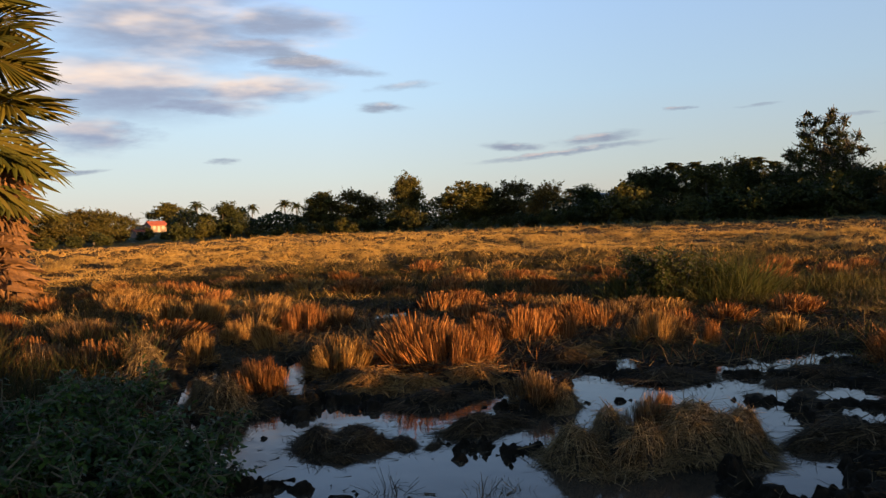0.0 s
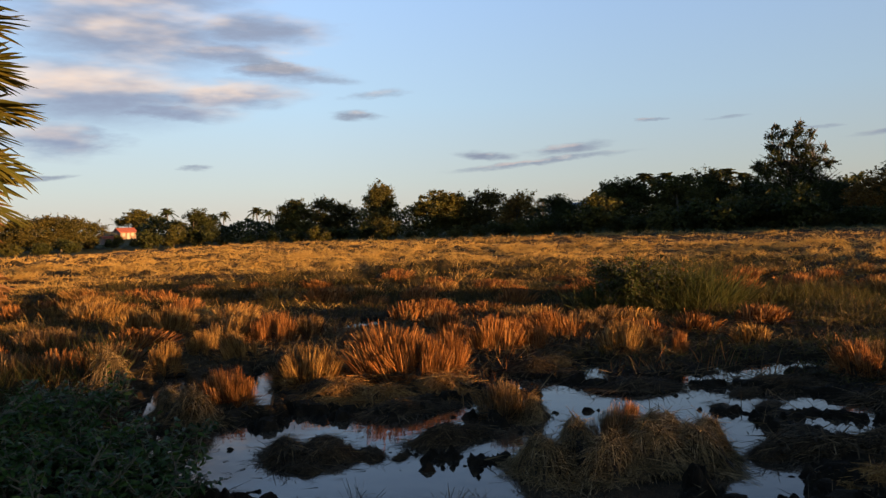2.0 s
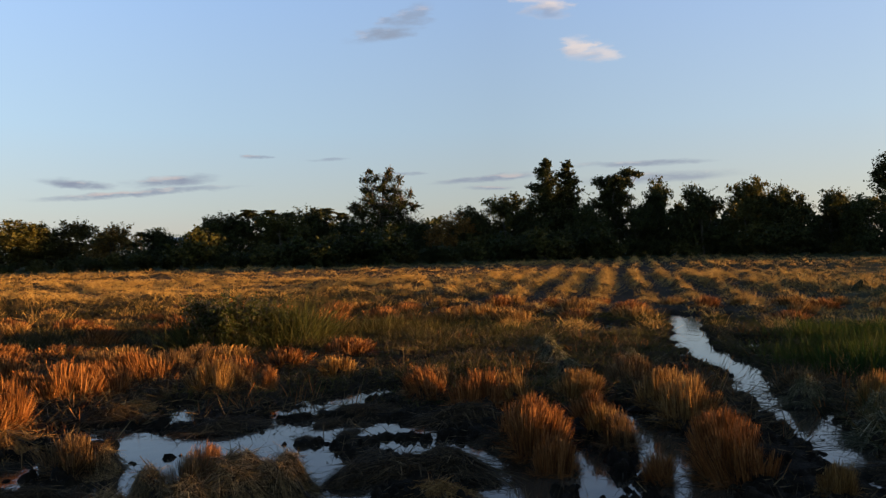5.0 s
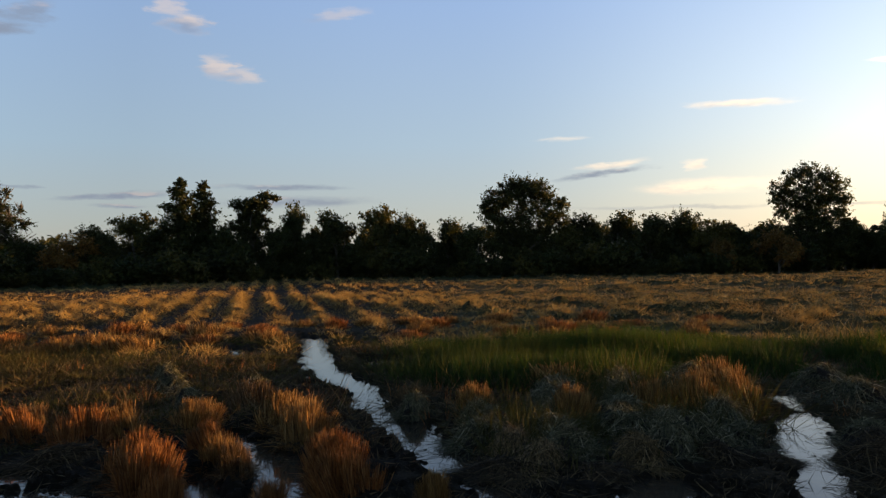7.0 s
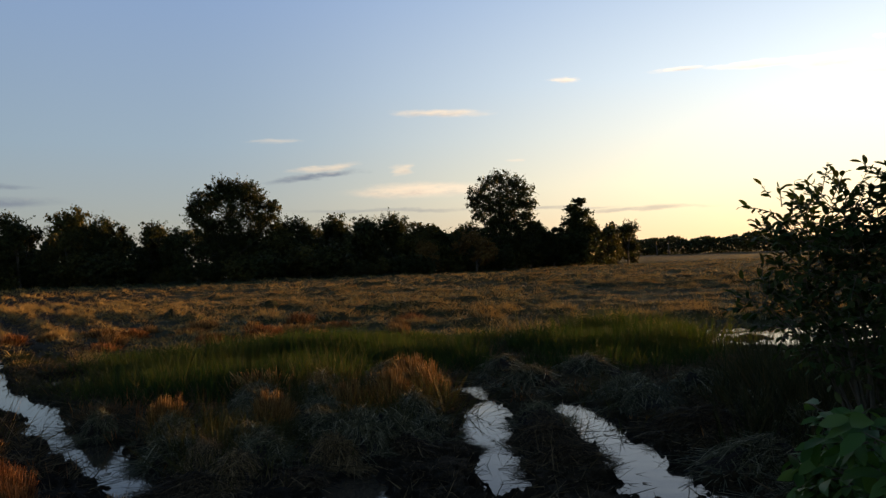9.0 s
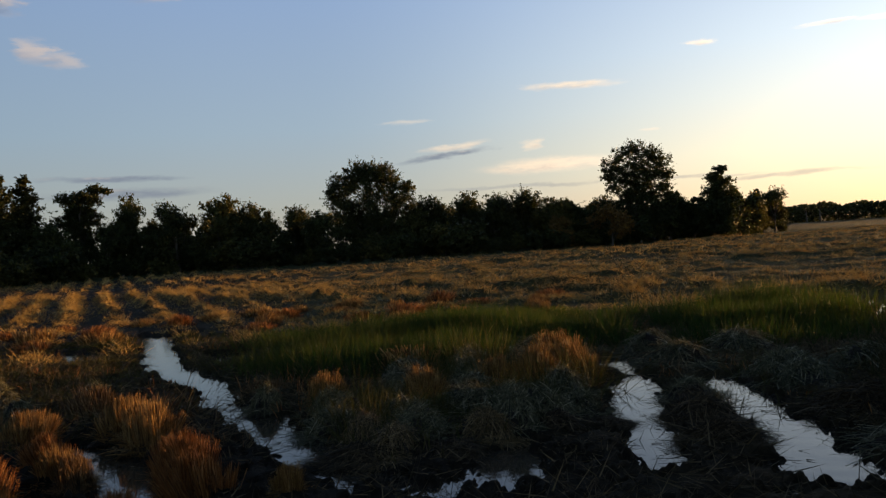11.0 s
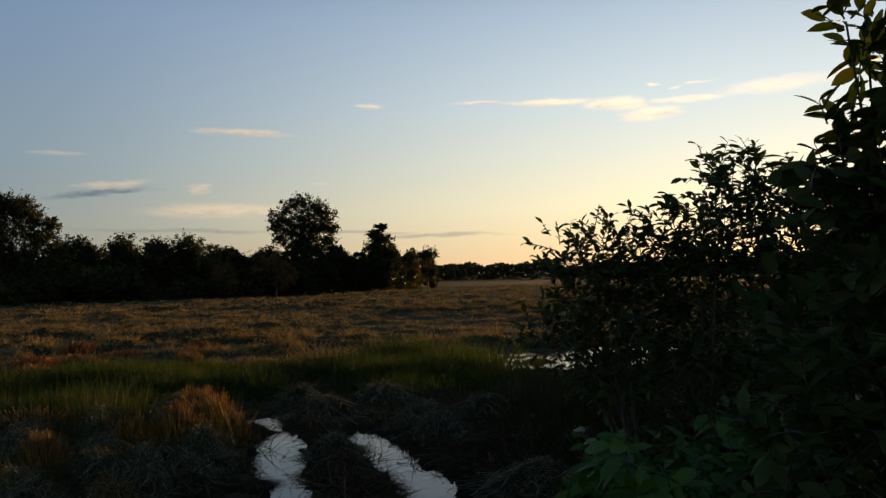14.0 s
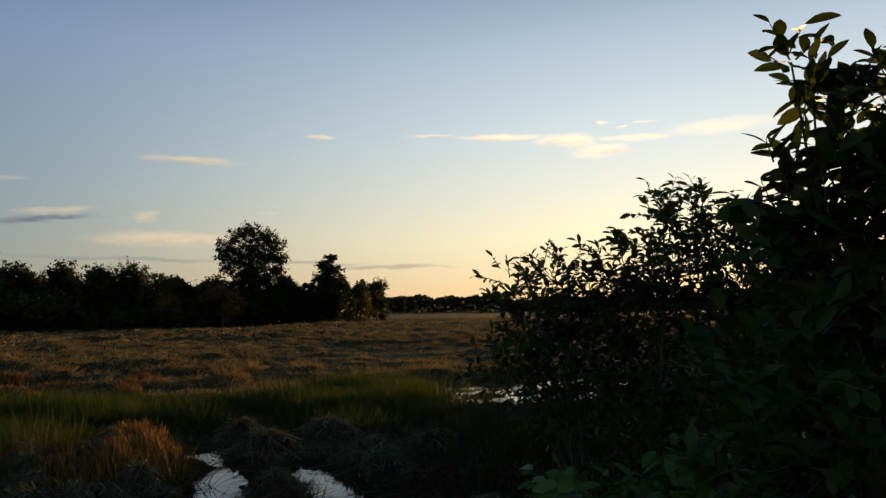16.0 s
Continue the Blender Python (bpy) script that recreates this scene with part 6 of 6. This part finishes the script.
def make_house(az, dist, w, dp, wall, ridge, label):
    at = toward(az, dist)
    h = thing("house", label, "house")
    h.matrix_basis = pose(at.x, at.y, 0.05, 0, 0, az + 24)
    p = box(Parts(), (-w / 2, -dp / 2, 0), (w / 2, dp / 2, wall))
    p.put([(-w / 2, -dp / 2, wall), (-w / 2, dp / 2, wall), (-w / 2, 0, ridge), (w / 2, -dp / 2, wall), (w / 2, dp / 2, wall), (w / 2, 0, ridge)], [(0, 2, 1), (3, 4, 5)])
    part("wall", p.mesh("wall", PLASTER), h)
    p = Parts()
    for s in (-1, 1):
        e = dp / 2 + 0.5
        lo = wall - 0.5 * (ridge - wall) / (dp / 2)
        p.put([(-w / 2 - 0.5, s * e, lo), (w / 2 + 0.5, s * e, lo), (w / 2 + 0.5, 0, ridge + 0.1), (-w / 2 - 0.5, 0, ridge + 0.1), (-w / 2 - 0.5, s * e, lo + 0.15), (w / 2 + 0.5, s * e, lo + 0.15), (w / 2 + 0.5, 0, ridge + 0.25), (-w / 2 - 0.5, 0, ridge + 0.25)],
              [(0, 1, 2, 3), (4, 5, 6, 7), (0, 1, 5, 4), (1, 2, 6, 5), (3, 0, 4, 7)])
    part("roof", p.mesh("roof", ROOF_RED), h, "red pitched roof")
    for x in (-w * 0.28, w * 0.28):
        part("window", box(Parts(), (x - 0.5, -dp / 2 - 0.03, 1.0), (x + 0.5, -dp / 2 + 0.02, 2.1)).mesh("window", DARK_GLASS), h, "dark window")
    part("door", box(Parts(), (-0.45, -dp / 2 - 0.03, 0), (0.45, -dp / 2 + 0.02, 2.05)).mesh("door", DARK_GLASS), h, "dark doorway")


make_house(19.75, 300, 5.6, 5.0, 2.5, 3.7, "small plastered house with a red roof among trees")
make_house(20.8, 140, 1.9, 1.8, 1.2, 1.6, "little low shed beside the field")


def make_hill():
    n, m = 40, 8
    u, v = np.meshgrid(np.linspace(-1, 1, n), np.linspace(0, 1, m), indexing="ij")
    base = toward(-12.6, 2300)
    side = toward(-12.6 - 90, 1)
    deep = toward(-12.6, 1)
    z = 62 * np.cos(u * np.pi / 2) ** 1.3 * np.sin(v * np.pi / 2) * (1 + 0.12 * np.sin(u * 9))
    x = base.x + side.x * u * 190 + deep.x * v * 200
    y = base.y + side.y * u * 190 + deep.y * v * 200
    i, j = np.meshgrid(np.arange(n - 1), np.arange(m - 1), indexing="ij")
    p = Parts()
    p.put(np.stack([x, y, z], -1), np.stack([i * m + j, (i + 1) * m + j, (i + 1) * m + j + 1, i * m + j + 1], -1).reshape(-1, 4))
    tagged(new("backdrop", p.mesh("backdrop", HILL, True)), "hazy far hill above the trees", "hill", kind="structure")


HILL = rough_material("hazy_hill", (0.16, 0.19, 0.22), (0.22, 0.25, 0.28), 0.02, 0.1)
make_hill()
